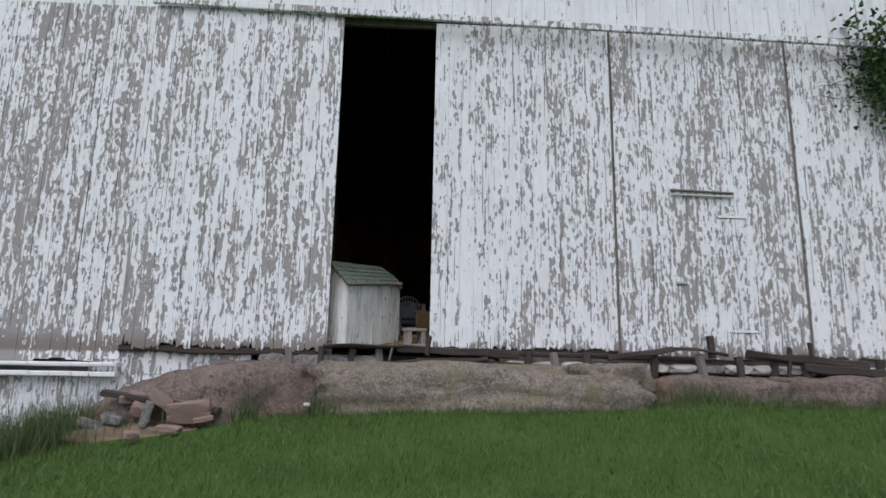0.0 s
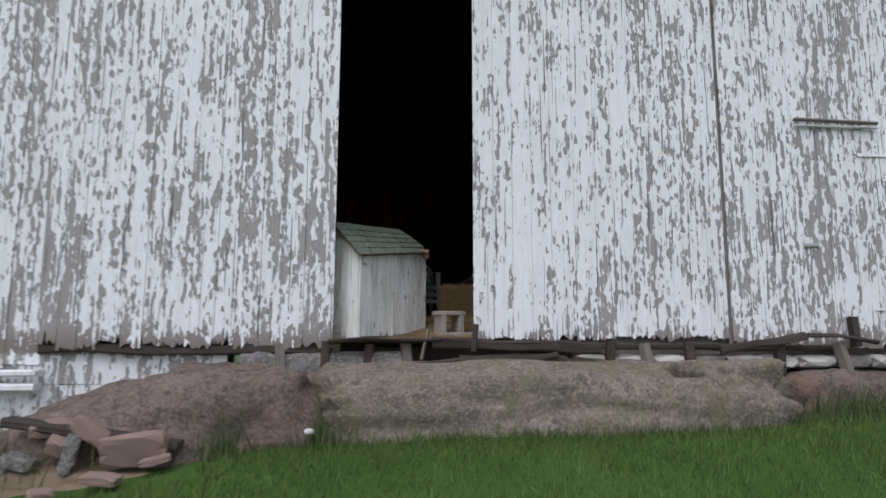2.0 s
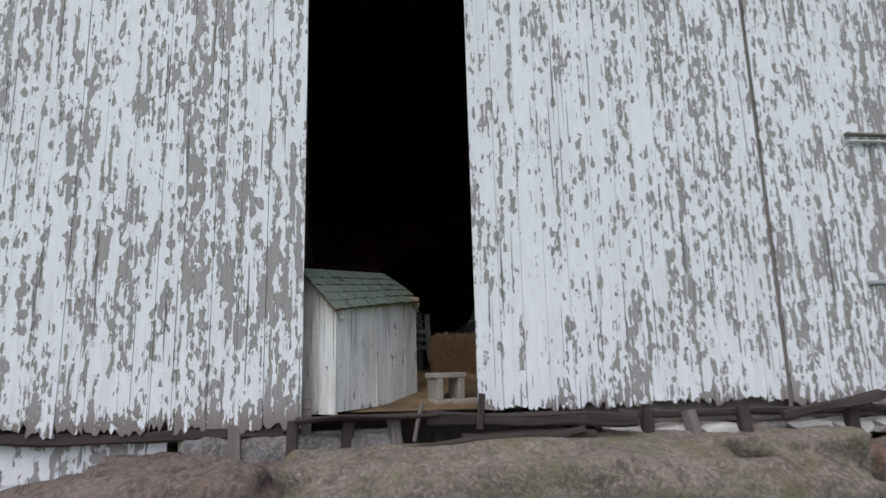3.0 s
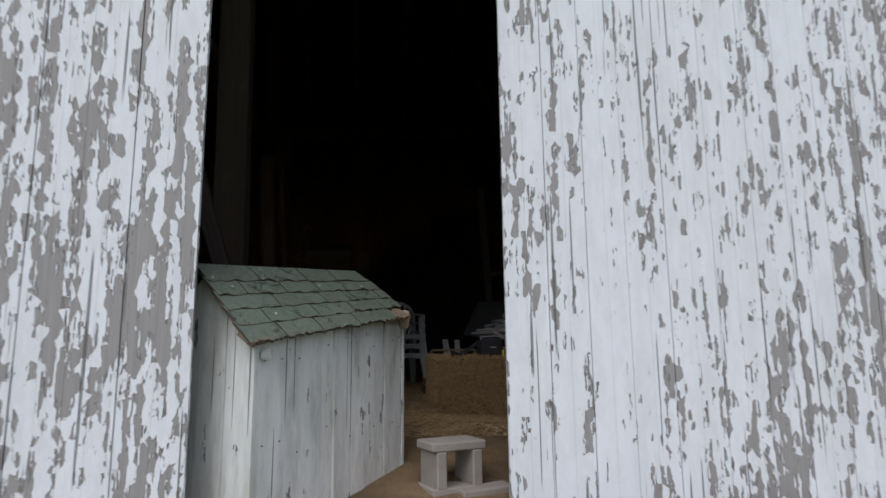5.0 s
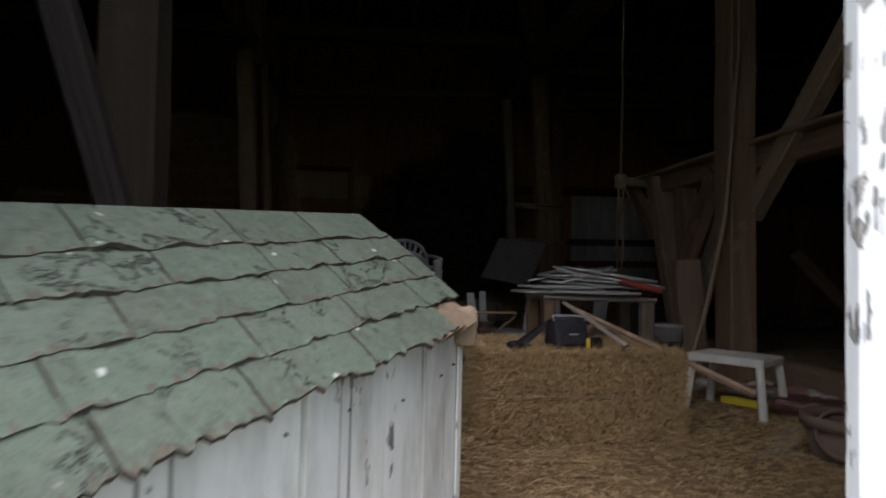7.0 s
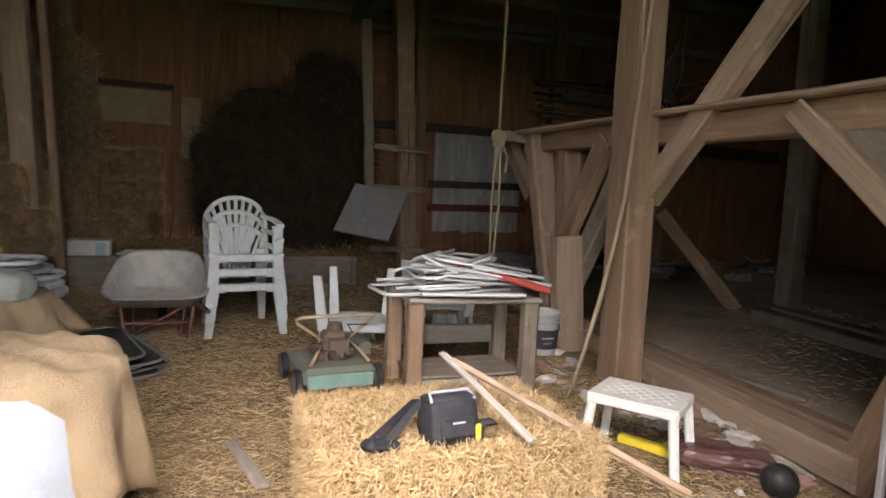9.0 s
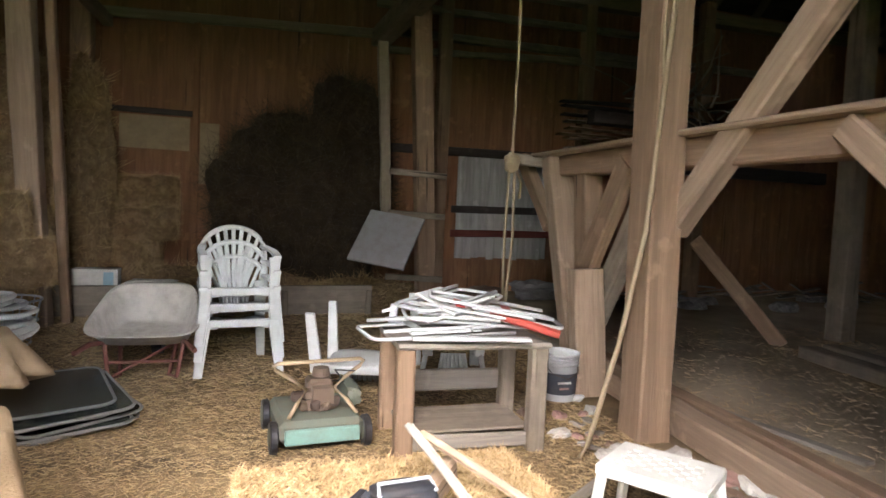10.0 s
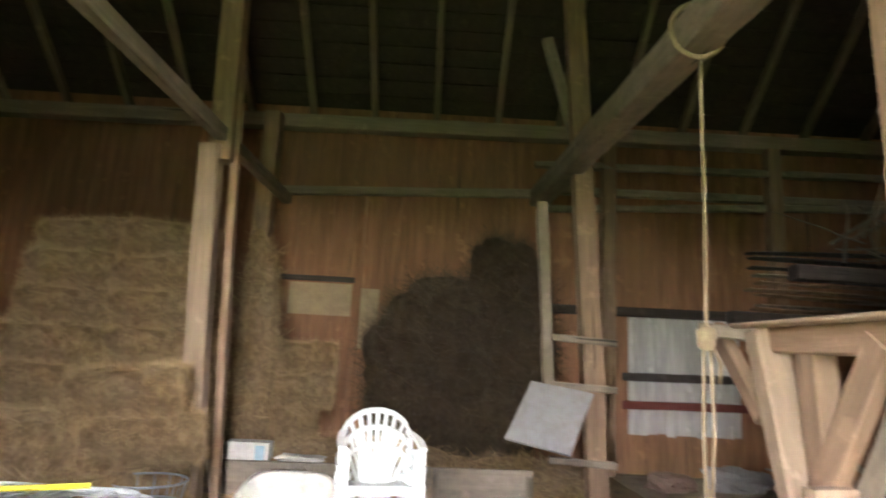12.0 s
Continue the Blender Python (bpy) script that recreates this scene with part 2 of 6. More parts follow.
def shingles(name):
    m = Mat(name, 0.9)
    ragged = m.warped(22.0, 0.03, 5.0)
    grit = m.noise(260.0, (1, 1, 1), 2.0, 0.7)
    big = m.noise(5.0, (1, 1, 1), 5.0, 0.65)
    c = m.mix(m.ramp(big, (0.35, 0.0), (0.65, 1.0)), (0.108, 0.150, 0.104), (0.158, 0.200, 0.146))
    c = m.mix(m.ramp(m.noise(3.4, (1, 1, 1), 7.0, 0.75), (0.48, 0.0), (0.60, 0.55)), c, (0.112, 0.112, 0.088))
    c = m.mix(m.ramp(m.noise(24.0, (1, 1, 1), 5.0, 0.75), (0.54, 0.0), (0.64, 0.5)), c, (0.10, 0.098, 0.08))
    c = m.mix(m.math("MULTIPLY", m.rand, 0.4), c, (0.155, 0.185, 0.145))
    c = m.mix(m.ramp(grit, (0.35, 0.45), (0.6, 0.0)), c, (0.07, 0.08, 0.065))
    split = m.noise(7.0, (1, 1, 1), 7.0, 0.7, warp=0.5)
    crack = m.ramp(split, (0.488, 0.0), (0.495, 1.0), (0.503, 1.0), (0.510, 0.0))
    where = m.ramp(m.noise(5.0, (1, 1, 1), 3.0), (0.50, 0.0), (0.58, 1.0))
    crack = m.math("MULTIPLY", crack, where)
    scuff = m.noise(48.0, (1, 1, 1), 5.0, 0.75)
    c = m.mix(m.ramp(scuff, (0.50, 0.0), (0.66, 0.5)), c, (0.19, 0.225, 0.18))
    c = m.mix(m.ramp(scuff, (0.34, 0.55), (0.46, 0.0)), c, (0.065, 0.075, 0.058))
    c = m.mix(m.math("MULTIPLY", crack, 0.85), c, (0.045, 0.040, 0.034))
    v = m.n.new("ShaderNodeTexVoronoi")
    v.inputs["Scale"].default_value = 13.0
    m.l.new(ragged, v.inputs["Vector"])
    c = m.mix(m.ramp(v.outputs["Distance"], (0.04, 0.85), (0.10, 0.0)), c, (0.62, 0.64, 0.58))
    return m.done(c, m.math("SUBTRACT", grit, m.math("MULTIPLY", crack, 3.0)), 0.0018)


MAT["shingle"] = shingles("green mineral roof shingles")


def granite(name, base=(0.225, 0.175, 0.148), moss=0.0):
    m = Mat(name, 0.92)
    n = m.noise(1.7, (1, 1, 1), 6.0, 0.62)
    s = m.noise(34.0, (1, 1, 1), 4.0, 0.75)
    mid = m.noise(9.0, (1, 1, 1), 6.0, 0.74, warp=0.4)
    c = m.mix(m.ramp(n, (0.36, 0.0), (0.64, 1.0)), tuple(k * 0.66 for k in base), base)
    c = m.mix(m.ramp(mid, (0.40, 0.8), (0.54, 0.0)), c, tuple(k * 0.40 for k in base))
    c = m.mix(m.ramp(s, (0.48, 0.0), (0.66, 0.6)), c, tuple(min(1.0, k * 1.6) for k in base))
    c = m.mix(m.ramp(s, (0.34, 0.6), (0.47, 0.0)), c, tuple(k * 0.45 for k in base))
    c = m.mix(m.ramp(m.noise(1.3, (1, 1, 1), 4.0), (0.55, 0.0), (0.70, 0.5)), c, (0.25, 0.135, 0.085))
    if moss:
        c = m.mix(m.ramp(m.noise(2.6, (1, 1, 1), 6.0, 0.75), (0.46, 0.0), (0.60, moss)), c, (0.20, 0.19, 0.10))
    return m.done(c, m.math("ADD", s, m.math("MULTIPLY", mid, 2.5)), 0.016)


MAT["granite_tan"] = granite("tan granite with moss", (0.285, 0.24, 0.198), 0.55)
MAT["granite"] = granite("weathered brown granite")
MAT["granite_grey"] = granite("grey field stone", (0.27, 0.255, 0.24))


def soil(name, cols, scale, depth):
    m = Mat(name, 0.95, shift=False)
    n = m.noise(scale, (1, 1, 1), 6.0, 0.65)
    f = m.noise(scale * 14, (1, 1, 1), 4.0, 0.7)
    c = m.ramp(n, (0.3, cols[0]), (0.5, cols[1]), (0.7, cols[2]))
    c = m.mix(m.math("MULTIPLY", f, 0.5), c, tuple(k * 0.45 for k in cols[1]))
    return m.done(c, m.math("ADD", f, n), depth)


MAT["turf"] = soil("grass turf", ((0.036, 0.078, 0.012), (0.055, 0.115, 0.018), (0.075, 0.14, 0.028)), 1.6, 0.02)
MAT["strawfloor"] = soil("trodden straw and dirt floor", ((0.11, 0.078, 0.05), (0.22, 0.15, 0.08), (0.35, 0.245, 0.13)), 2.6, 0.02)
MAT["dust"] = soil("dusty grey-brown earth", ((0.27, 0.205, 0.135), (0.42, 0.33, 0.225), (0.54, 0.42, 0.28)), 1.6, 0.012)
MAT["dirt"] = soil("dusty brown dirt", ((0.17, 0.125, 0.085), (0.24, 0.18, 0.12), (0.30, 0.225, 0.15)), 2.0, 0.012)


def island(name, a, b, rough=0.7):
    """Colour that differs from blade to blade, for strands joined in one mesh."""
    m = Mat(name, rough, shift=False)
    r = m.geo.outputs["Random Per Island"]
    c = m.mix(r, a, b)
    c = m.mix(m.math("MULTIPLY", m.noise(1.4, (1, 1, 1), 3.0), 0.5), c, tuple(k * 0.6 for k in a))
    return m.done(c)


MAT["blade"] = island("grass blades", (0.062, 0.118, 0.020), (0.140, 0.215, 0.055))
MAT["weed"] = island("tall weeds", (0.05, 0.09, 0.025), (0.14, 0.17, 0.07))
MAT["straw"] = island("loose straw", (0.36, 0.235, 0.105), (0.62, 0.46, 0.26))
MAT["straw_pale"] = island("pale cut straw", (0.38, 0.25, 0.11), (0.66, 0.48, 0.265))
MAT["hay_dark"] = island("old dark hay", (0.10, 0.07, 0.04), (0.24, 0.17, 0.08))
MAT["leaf"] = island("vine leaves", (0.025, 0.06, 0.018), (0.06, 0.12, 0.03))


# ---- helpers for things ----
def part(name, bm, material, parent=None, label="", smooth=False):
    me = bpy.data.meshes.new(name)
    if smooth:
        for f in bm.faces:
            f.smooth = True
    bm.to_mesh(me)
    bm.free()
    me.materials.append(MAT[material] if isinstance(material, str) else material)
    ob = new(name, me)
    if parent is not None:
        ob.parent = parent
    if label:
        ob["label"] = label
    return ob


def thing(name, label, category, m=None, group="", kind=""):
    ob = new(name)
    ob.empty_display_size = 0.1
    if m is not None:
        ob.matrix_world = m
    return tagged(ob, label, category, group, kind)


def box(size, at=(0, 0, 0), bevel=0.0, m=None, bm=None, cuts=0):
    """A bevelled block, its centre at a place."""
    b = bm or bmesh.new()
    mm = Matrix.Translation(at) @ (m or Matrix()) @ Matrix.Diagonal((*size, 1))
    r = bmesh.ops.create_cube(b, size=1.0, matrix=mm)
    if bevel:
        es = list({e for v in r["verts"] for e in v.link_edges})
        bmesh.ops.bevel(b, geom=es, offset=bevel, segments=1, affect='EDGES', profile=0.5)
    return b


def span(p, q, up=(0, 0, 1)):
    """A frame at p whose z axis runs to q; and the length."""
    p, q = Vector(p), Vector(q)
    z = (q - p).normalized()
    u = Vector(up)
    if abs(z.dot(u)) > 0.97:
        u = Vector((0, 1, 0))
    x = u.cross(z).normalized()
    y = z.cross(x)
    return Matrix(((x.x, y.x, z.x, p.x), (x.y, y.y, z.y, p.y), (x.z, y.z, z.z, p.z), (0, 0, 0, 1))), (q - p).length


def beam_mesh(length, w, h, seed=0, rough=0.006, cuts=14, bevel=0.012):
    """A hewn timber along z from 0 to length, slightly uneven."""
    b = bmesh.new()
    ring = [(-w / 2 + bevel, -h / 2), (w / 2 - bevel, -h / 2), (w / 2, -h / 2 + bevel), (w / 2, h / 2 - bevel),
            (w / 2 - bevel, h / 2), (-w / 2 + bevel, h / 2), (-w / 2, h / 2 - bevel), (-w / 2, -h / 2 + bevel)]
    rows = []
    for i in range(cuts + 1):
        z = length * i / cuts
        row = []
        for x, y in ring:
            k = noise.noise_vector(Vector((x * 9 + seed * 7.3, y * 9, z * 2.1))) * rough
            row.append(b.verts.new((x + k.x, y + k.y, z + (k.z * 1.5 if 0 < i < cuts else 0))))
        rows.append(row)
    for a, c in zip(rows, rows[1:]):
        for i in range(8):
            b.faces.new((a[i], a[(i + 1) % 8], c[(i + 1) % 8], c[i]))
    b.faces.new(rows[0][::-1])
    b.faces.new(rows[-1])
    return b


_seed = [0]


def timber(name, p, q, w, h, material, parent=None, rough=0.006, label="", up=(0, 0, 1), cuts=14):
    _seed[0] += 1
    m, n = span(p, q, up)
    ob = part(name, beam_mesh(n, w, h, _seed[0], rough, cuts), material, parent, label)
    ob.matrix_basis = m
    return ob


def tube(points, r, sides=8, bm=None, taper=None):
    """A round bar along a line of points."""
    b = bm or bmesh.new()
    pts = [Vector(p) for p in points]
    rows = []
    for i, p in enumerate(pts):
        d = (pts[min(i + 1, len(pts) - 1)] - pts[max(i - 1, 0)]).normalized()
        u = Vector((0, 0, 1)) if abs(d.z) < 0.9 else Vector((0, 1, 0))
        x = u.cross(d).normalized()
        y = d.cross(x)
        rr = r if taper is None else r * (1 + (taper - 1) * i / (len(pts) - 1))
        rows.append([b.verts.new(p + (x * math.cos(a) + y * math.sin(a)) * rr) for a in [2 * math.pi * k / sides for k in range(sides)]])
    for a, c in zip(rows, rows[1:]):
        for i in range(sides):
            b.faces.new((a[i], a[(i + 1) % sides], c[(i + 1) % sides], c[i]))
    b.faces.new(rows[0][::-1])
    b.faces.new(rows[-1])
    return b


def rock_mesh(size, seed, rough=0.25, sub=4, flat=0.5):
    """A worn boulder: a block rounded and dented."""
    b = bmesh.new()
    bmesh.ops.create_icosphere(b, subdivisions=sub, radius=1.0)
    for v in b.verts:
        d = v.co.normalized()
        k = max(abs(d.x), abs(d.y), abs(d.z))
        p = d * (1 - flat) + d / k * flat
        o = Vector((seed * 3.1, seed * 1.7, 0))
        n1 = noise.fractal(d * 1.4 + o, 1.0, 2.0, 4) * rough
        n2 = noise.fractal(d * 6.0 + o, 1.0, 2.0, 3) * rough * 0.18
        p = p * (1 + n1 + n2)
        v.co = Vector((p.x * size[0] / 2, p.y * size[1] / 2, p.z * size[2] / 2))
    return b


def strands(count, place, length, width, lift, seed):
    """Many thin bent blades in one mesh. place(rng) gives a root and a direction for each of them."""
    rng = np.random.default_rng(seed)
    root, way = place(rng, count)
    n = len(root)
    ln = length * rng.uniform(0.55, 1.25, (n, 1))
    side = np.cross(way, rng.normal(0, 1, (n, 3)))
    side /= np.linalg.norm(side, axis=1, keepdims=True) + 1e-9
    bend = rng.normal(0, lift, (n, 3)) * ln
    w = width * rng.uniform(0.6, 1.3, (n, 1))
    a, b_ = root - side * w, root + side * w
    mid = root + way * ln * 0.55 + bend * 0.35
    c, d = mid + side * w * 0.8, mid - side * w * 0.8
    tip = root + way * ln + bend
    v = np.stack([a, b_, c, d, tip], 1).reshape(-1, 3)
    i = np.arange(n)[:, None] * 5
    faces = np.concatenate([np.concatenate([i, i + 1, i + 2], 1), np.concatenate([i, i + 2, i + 3], 1), np.concatenate([i + 3, i + 2, i + 4], 1)])
    me = bpy.data.meshes.new("strands")
    me.from_pydata(v.tolist(), [], faces.tolist())
    return me


def strand_thing(name, me, material, label, category, parent=None, kind="stuff"):
    me.materials.append(MAT[material])
    ob = new(name, me)
    if parent is not None:
        ob.parent = parent
        ob["kind"] = kind
        return ob
    return tagged(ob, label, category, kind=kind)


# ---- ground ----
GX = (-40.0, -12.0, -4.9, -4.4, -3.4, -1.9, 0.0, 1.7, 2.6, 5.0, 40.0)
GZ = (-1.2, -0.5, 0.38, 0.55, 0.83, 1.01, 1.09, 1.12, 1.19, 1.2, 1.2)


def ground_z(x, y):
    h = float(np.interp(x, GX, GZ))
    k = min(max(y, -7.0), 6.4) / 6.4
    return h * k + 0.03 * noise.noise(Vector((x * 0.9, y * 0.9, 0.3))) * (1.0 if abs(x) < 30 else 0.0)


def sheet(name, xs, ys, zf, material):
    b = bmesh.new()
    g = [[b.verts.new((x, y, zf(x, y))) for x in xs] for y in ys]
    for r, s in zip(g, g[1:]):
        for i in range(len(xs) - 1):
            b.faces.new((r[i], r[i + 1], s[i + 1], s[i]))
    return part(name, b, material, smooth=True)


gx = [-900, -300, -90, -40, -25] + [-16 + 0.4 * i for i in range(81)] + [25, 40, 90, 300, 900]
gy = [-900, -300, -90, -40, -20, -12] + [-8 + 0.4 * i for i in range(38)] + [10, 18, 40, 90, 300, 900]
tagged(sheet("ground", gx, gy, ground_z, "turf"), "sloping green lawn rising to the barn", "ground", kind="structure")


# ---- barn shell ----
W = 7.15            # front plane of the boards
BACK = 17.5
EAVE = 7.05
LEFT, RIGHT = -8.5, 12.0
FLOOR = 1.985


def floor_z(x, y):
    k = min(max((y - 7.25) / 1.5, 0.0), 1.0)
    k = k * k * (3 - 2 * k)
    return 1.79 + (FLOOR - 1.79) * k + 0.018 * noise.noise(Vector((x * 1.6, y * 1.6, 5.0)))


fx = [LEFT + 0.25 * i for i in range(int((RIGHT - LEFT) / 0.25) + 1)]
fy = [7.22 + 0.2 * i for i in range(52)] + [BACK]
tagged(sheet("floor", fx, fy, floor_z, "strawfloor"), "barn floor covered with trodden straw and dirt", "floor", kind="structure")
tagged(sheet("floor_mow", [2.45 + 0.4 * i for i in range(24)], [8.9 + 0.4 * i for i in range(22)], lambda x, y: floor_z(x, y) + 0.012, "dust"), "dusty grey-brown earth floor of the side bay", "floor", kind="structure")

# solid core of the front wall, with the doorway through it
front = tagged(part("wall_front", box((6.6, 0.06, 5.4), (-5.2, 7.26, 4.35)), "bare"), "white flaking board wall of an old barn", "wall", kind="structure")
for s, c in (((11.6, 0.06, 5.4), (6.2, 7.26, 4.35)), ((2.3, 0.06, 1.1), (-0.75, 7.26, 6.5)), ((6.3, 0.06, 2.6), (-5.35, 7.30, 0.4)), ((14.7, 0.06, 2.6), (5.15, 7.85, 0.4))):
    part("wall_core", box(s, c), "bare", front)


def jagged_board(w, thick, h, teeth, rng):
    """A board whose lower end is broken into splinters."""
    n, b = 9, bmesh.new()
    prof = [(-w / 2 + w * i / n, -h / 2 + teeth * (abs(rng.gauss(0, 0.5)) if 0 < i < n else rng.random())) for i in range(n + 1)]
    ring = prof + [(w / 2, h / 2), (-w / 2, h / 2)]
    fr = [b.verts.new((x, -thick / 2, z)) for x, z in ring]
    bk = [b.verts.new((x, thick / 2, z)) for x, z in ring]
    b.faces.new(fr)
    b.faces.new(bk[::-1])
    for i in range(len(ring)):
        k = (i + 1) % len(ring)
        b.faces.new((fr[k], fr[i], bk[i], bk[k]))
    bmesh.ops.recalc_face_normals(b, faces=b.faces[:])
    return b


def boards(parent, x0, x1, z0, z1, y, material, width=0.178, ragged=0.02, seed=1, thick=0.022, gap=0.003, slope=0.0, teeth=0.0):
    """Upright boards of uneven width side by side; front faces at y."""
    rng = random.Random(seed)
    x = x0
    while x < x1 - 0.02:
        w = min(width * rng.uniform(0.82, 1.18), x1 - x)
        if x1 - x - w < 0.06:
            w = x1 - x
        lo = z0 + rng.uniform(-ragged, ragged)
        hi = z1 + slope * (x - x0)
        b = jagged_board(w - gap, thick, hi - lo, teeth, rng) if teeth else box((w - gap, thick, hi - lo), (0, 0, 0), 0.002)
        bm_shift = rng.uniform(-0.003, 0.003)
        ob = part("board", b, material if isinstance(material, str) else rng.choice(material), parent)
        ob.location = (x + w / 2, y + thick / 2 + bm_shift, (lo + hi) / 2)
        x += w


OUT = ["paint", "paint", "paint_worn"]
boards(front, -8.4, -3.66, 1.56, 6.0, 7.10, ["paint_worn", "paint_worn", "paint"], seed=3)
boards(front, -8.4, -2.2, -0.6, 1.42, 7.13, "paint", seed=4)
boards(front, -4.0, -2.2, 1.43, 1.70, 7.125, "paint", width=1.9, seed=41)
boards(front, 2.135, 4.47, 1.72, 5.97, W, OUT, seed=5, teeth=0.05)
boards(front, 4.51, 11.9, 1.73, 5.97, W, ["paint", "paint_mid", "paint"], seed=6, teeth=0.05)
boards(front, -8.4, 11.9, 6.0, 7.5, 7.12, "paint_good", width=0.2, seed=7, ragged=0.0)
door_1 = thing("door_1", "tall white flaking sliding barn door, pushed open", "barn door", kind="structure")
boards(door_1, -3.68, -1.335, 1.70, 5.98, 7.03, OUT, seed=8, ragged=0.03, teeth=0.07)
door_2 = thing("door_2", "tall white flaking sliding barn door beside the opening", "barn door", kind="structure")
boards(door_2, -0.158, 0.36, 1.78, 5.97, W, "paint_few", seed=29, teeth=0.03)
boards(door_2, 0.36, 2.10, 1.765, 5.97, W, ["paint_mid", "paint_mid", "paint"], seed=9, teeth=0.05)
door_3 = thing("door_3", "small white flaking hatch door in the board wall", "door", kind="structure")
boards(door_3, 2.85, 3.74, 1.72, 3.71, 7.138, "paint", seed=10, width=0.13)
# strips over doors
for nm, a, c, h, d, mt in (("trim", (-3.72, 6.985, 6.02), (11.9, 6.985, 5.72), 0.10, 0.05, "paint"),
                           ("trim", (2.82, 7.11, 3.79), (3.62, 7.11, 3.77), 0.028, 0.05, "bare"),
                           ("trim", (2.82, 7.11, 3.735), (3.62, 7.11, 3.725), 0.02, 0.04, "paint_good"),
                           ("trim", (-8.4, 7.03, 1.50), (-3.62, 7.03, 1.515), 0.05, 0.10, "paint_good"),
                           ("trim", (-8.4, 7.05, 1.405), (-3.64, 7.05, 1.405), 0.06, 0.12, "paint_good")):
    tagged(timber(nm, a, c, d, h, mt, rough=0.004, cuts=30), "painted wooden strip on the barn wall", "trim", kind="structure")

# back and side walls inside: upright boards with girts
back = tagged(part("wall_back", box((20.6, 0.1, 6.0), (1.75, BACK + 0.12, 4.4)), "wallboard"), "brown upright boards of the barn's back wall", "wall", kind="structure")
boards(back, -8.4, 2.75, 1.95, EAVE, BACK, "wallboard", width=0.27, seed=20)
boards(back, 2.75, 4.5, 4.30, EAVE, BACK, "wallboard", width=0.27, seed=21)
boards(back, 4.5, 11.9, 1.95, EAVE, BACK, "wallboard", width=0.27, seed=22)
left = tagged(part("wall_left", box((0.1, 10.5, 9.5), (LEFT - 0.05, 12.4, 6.5)), "wallboard"), "brown board end wall", "wall", kind="structure")
right = tagged(part("wall_right", box((0.1, 8.0, 9.5), (RIGHT + 0.05, 11.15, 6.5)), "wallboard"), "brown board end wall with a narrow window slit", "wall", kind="structure")
part("wall_end", box((0.1, 2.3, 9.5), (RIGHT + 0.05, 16.55, 6.5)), "wallboard", right)
part("wall_under_slit", box((0.1, 0.25, 4.35), (RIGHT + 0.05, 15.275, 3.925)), "wallboard", right)
part("wall_over_slit", box((0.1, 0.25, 4.45), (RIGHT + 0.05, 15.275, 9.025)), "wallboard", right)

# roof: boards as one ceiling mesh, rafters
RIDGE_Y, RIDGE_Z = 12.35, 11.6
rb = bmesh.new()
for side in (-1, 1):
    ey = 7.0 if side < 0 else BACK + 0.3
    dy, dz = RIDGE_Y - ey, RIDGE_Z - EAVE
    n = 26
    for i in range(n):
        t0, t1 = i / n + 0.002, (i + 1) / n - 0.002
        p0, p1 = Vector((0, ey + dy * t0, EAVE + 0.1 + dz * t0)), Vector((0, ey + dy * t1, EAVE + 0.1 + dz * t1))
        mid = (p0 + p1) / 2
        ang = math.atan2(dz, dy)
        box((20.8, (p1 - p0).length, 0.03), (1.75, mid.y, mid.z), 0, Euler((ang, 0, 0)).to_matrix().to_4x4(), rb)
    box((20.8, (Vector((0, dy, dz))).length, 0.02), (1.75, ey + dy / 2, EAVE + 0.15 + dz / 2), 0, Euler((math.atan2(dz, dy), 0, 0)).to_matrix().to_4x4(), rb)
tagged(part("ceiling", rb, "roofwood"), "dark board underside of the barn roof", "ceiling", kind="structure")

MAT["block_pink"] = plain("pinkish brick", (0.27, 0.19, 0.16), 0.95, dirt=0.5)
MAT["pale_stone"] = plain("pale lime-washed stone", (0.55, 0.54, 0.50), 0.9, dirt=0.6)
MAT["white_plastic"] = plain("white plastic", (0.62, 0.63, 0.60), 0.45, dirt=0.30, scale=6)
MAT["stool_plastic"] = plain("ivory white plastic", (0.72, 0.71, 0.64), 0.4, dirt=0.35, scale=6)
MAT["iron"] = plain("rusty iron", (0.10, 0.07, 0.055), 0.7, 0.6)
MAT["concrete"] = plain("grey concrete", (0.34, 0.31, 0.27), 0.95, dirt=0.35, scale=14)
MAT["black_cloth"] = plain("black nylon", (0.018, 0.019, 0.024), 0.7, dirt=0.2)
MAT["black_plastic"] = plain("black rubber", (0.02, 0.02, 0.022), 0.5, dirt=0.3)
MAT["grey_plastic"] = plain("grey plastic", (0.35, 0.36, 0.38), 0.5)
MAT["yellow_plastic"] = plain("yellow plastic", (0.72, 0.56, 0.04), 0.4, dirt=0.2)
MAT["chrome"] = plain("chrome", (0.8, 0.8, 0.8), 0.15, 1.0, dirt=0.1)
MAT["board_grey"] = old_wood("grey loose boards", (0.38, 0.33, 0.27), (0.22, 0.18, 0.14))
MAT["red_sack"] = plain("dull brown red plastic", (0.12, 0.055, 0.048), 0.35, dirt=0.4)
MAT["paper"] = plain("crumpled pale paper", (0.58, 0.54, 0.48), 0.8, dirt=0.7)
MAT["pinkpaper"] = plain("faded pink wrapper", (0.42, 0.24, 0.20), 0.7, dirt=0.6)
MAT["litter_brown"] = plain("brown rags", (0.22, 0.14, 0.10), 0.9, dirt=0.5)
MAT["terracotta"] = plain("terracotta", (0.17, 0.115, 0.09), 0.9, dirt=0.5)
MAT["brown_steel"] = plain("brown painted steel", (0.13, 0.06, 0.05), 0.55, 0.2, dirt=0.4)
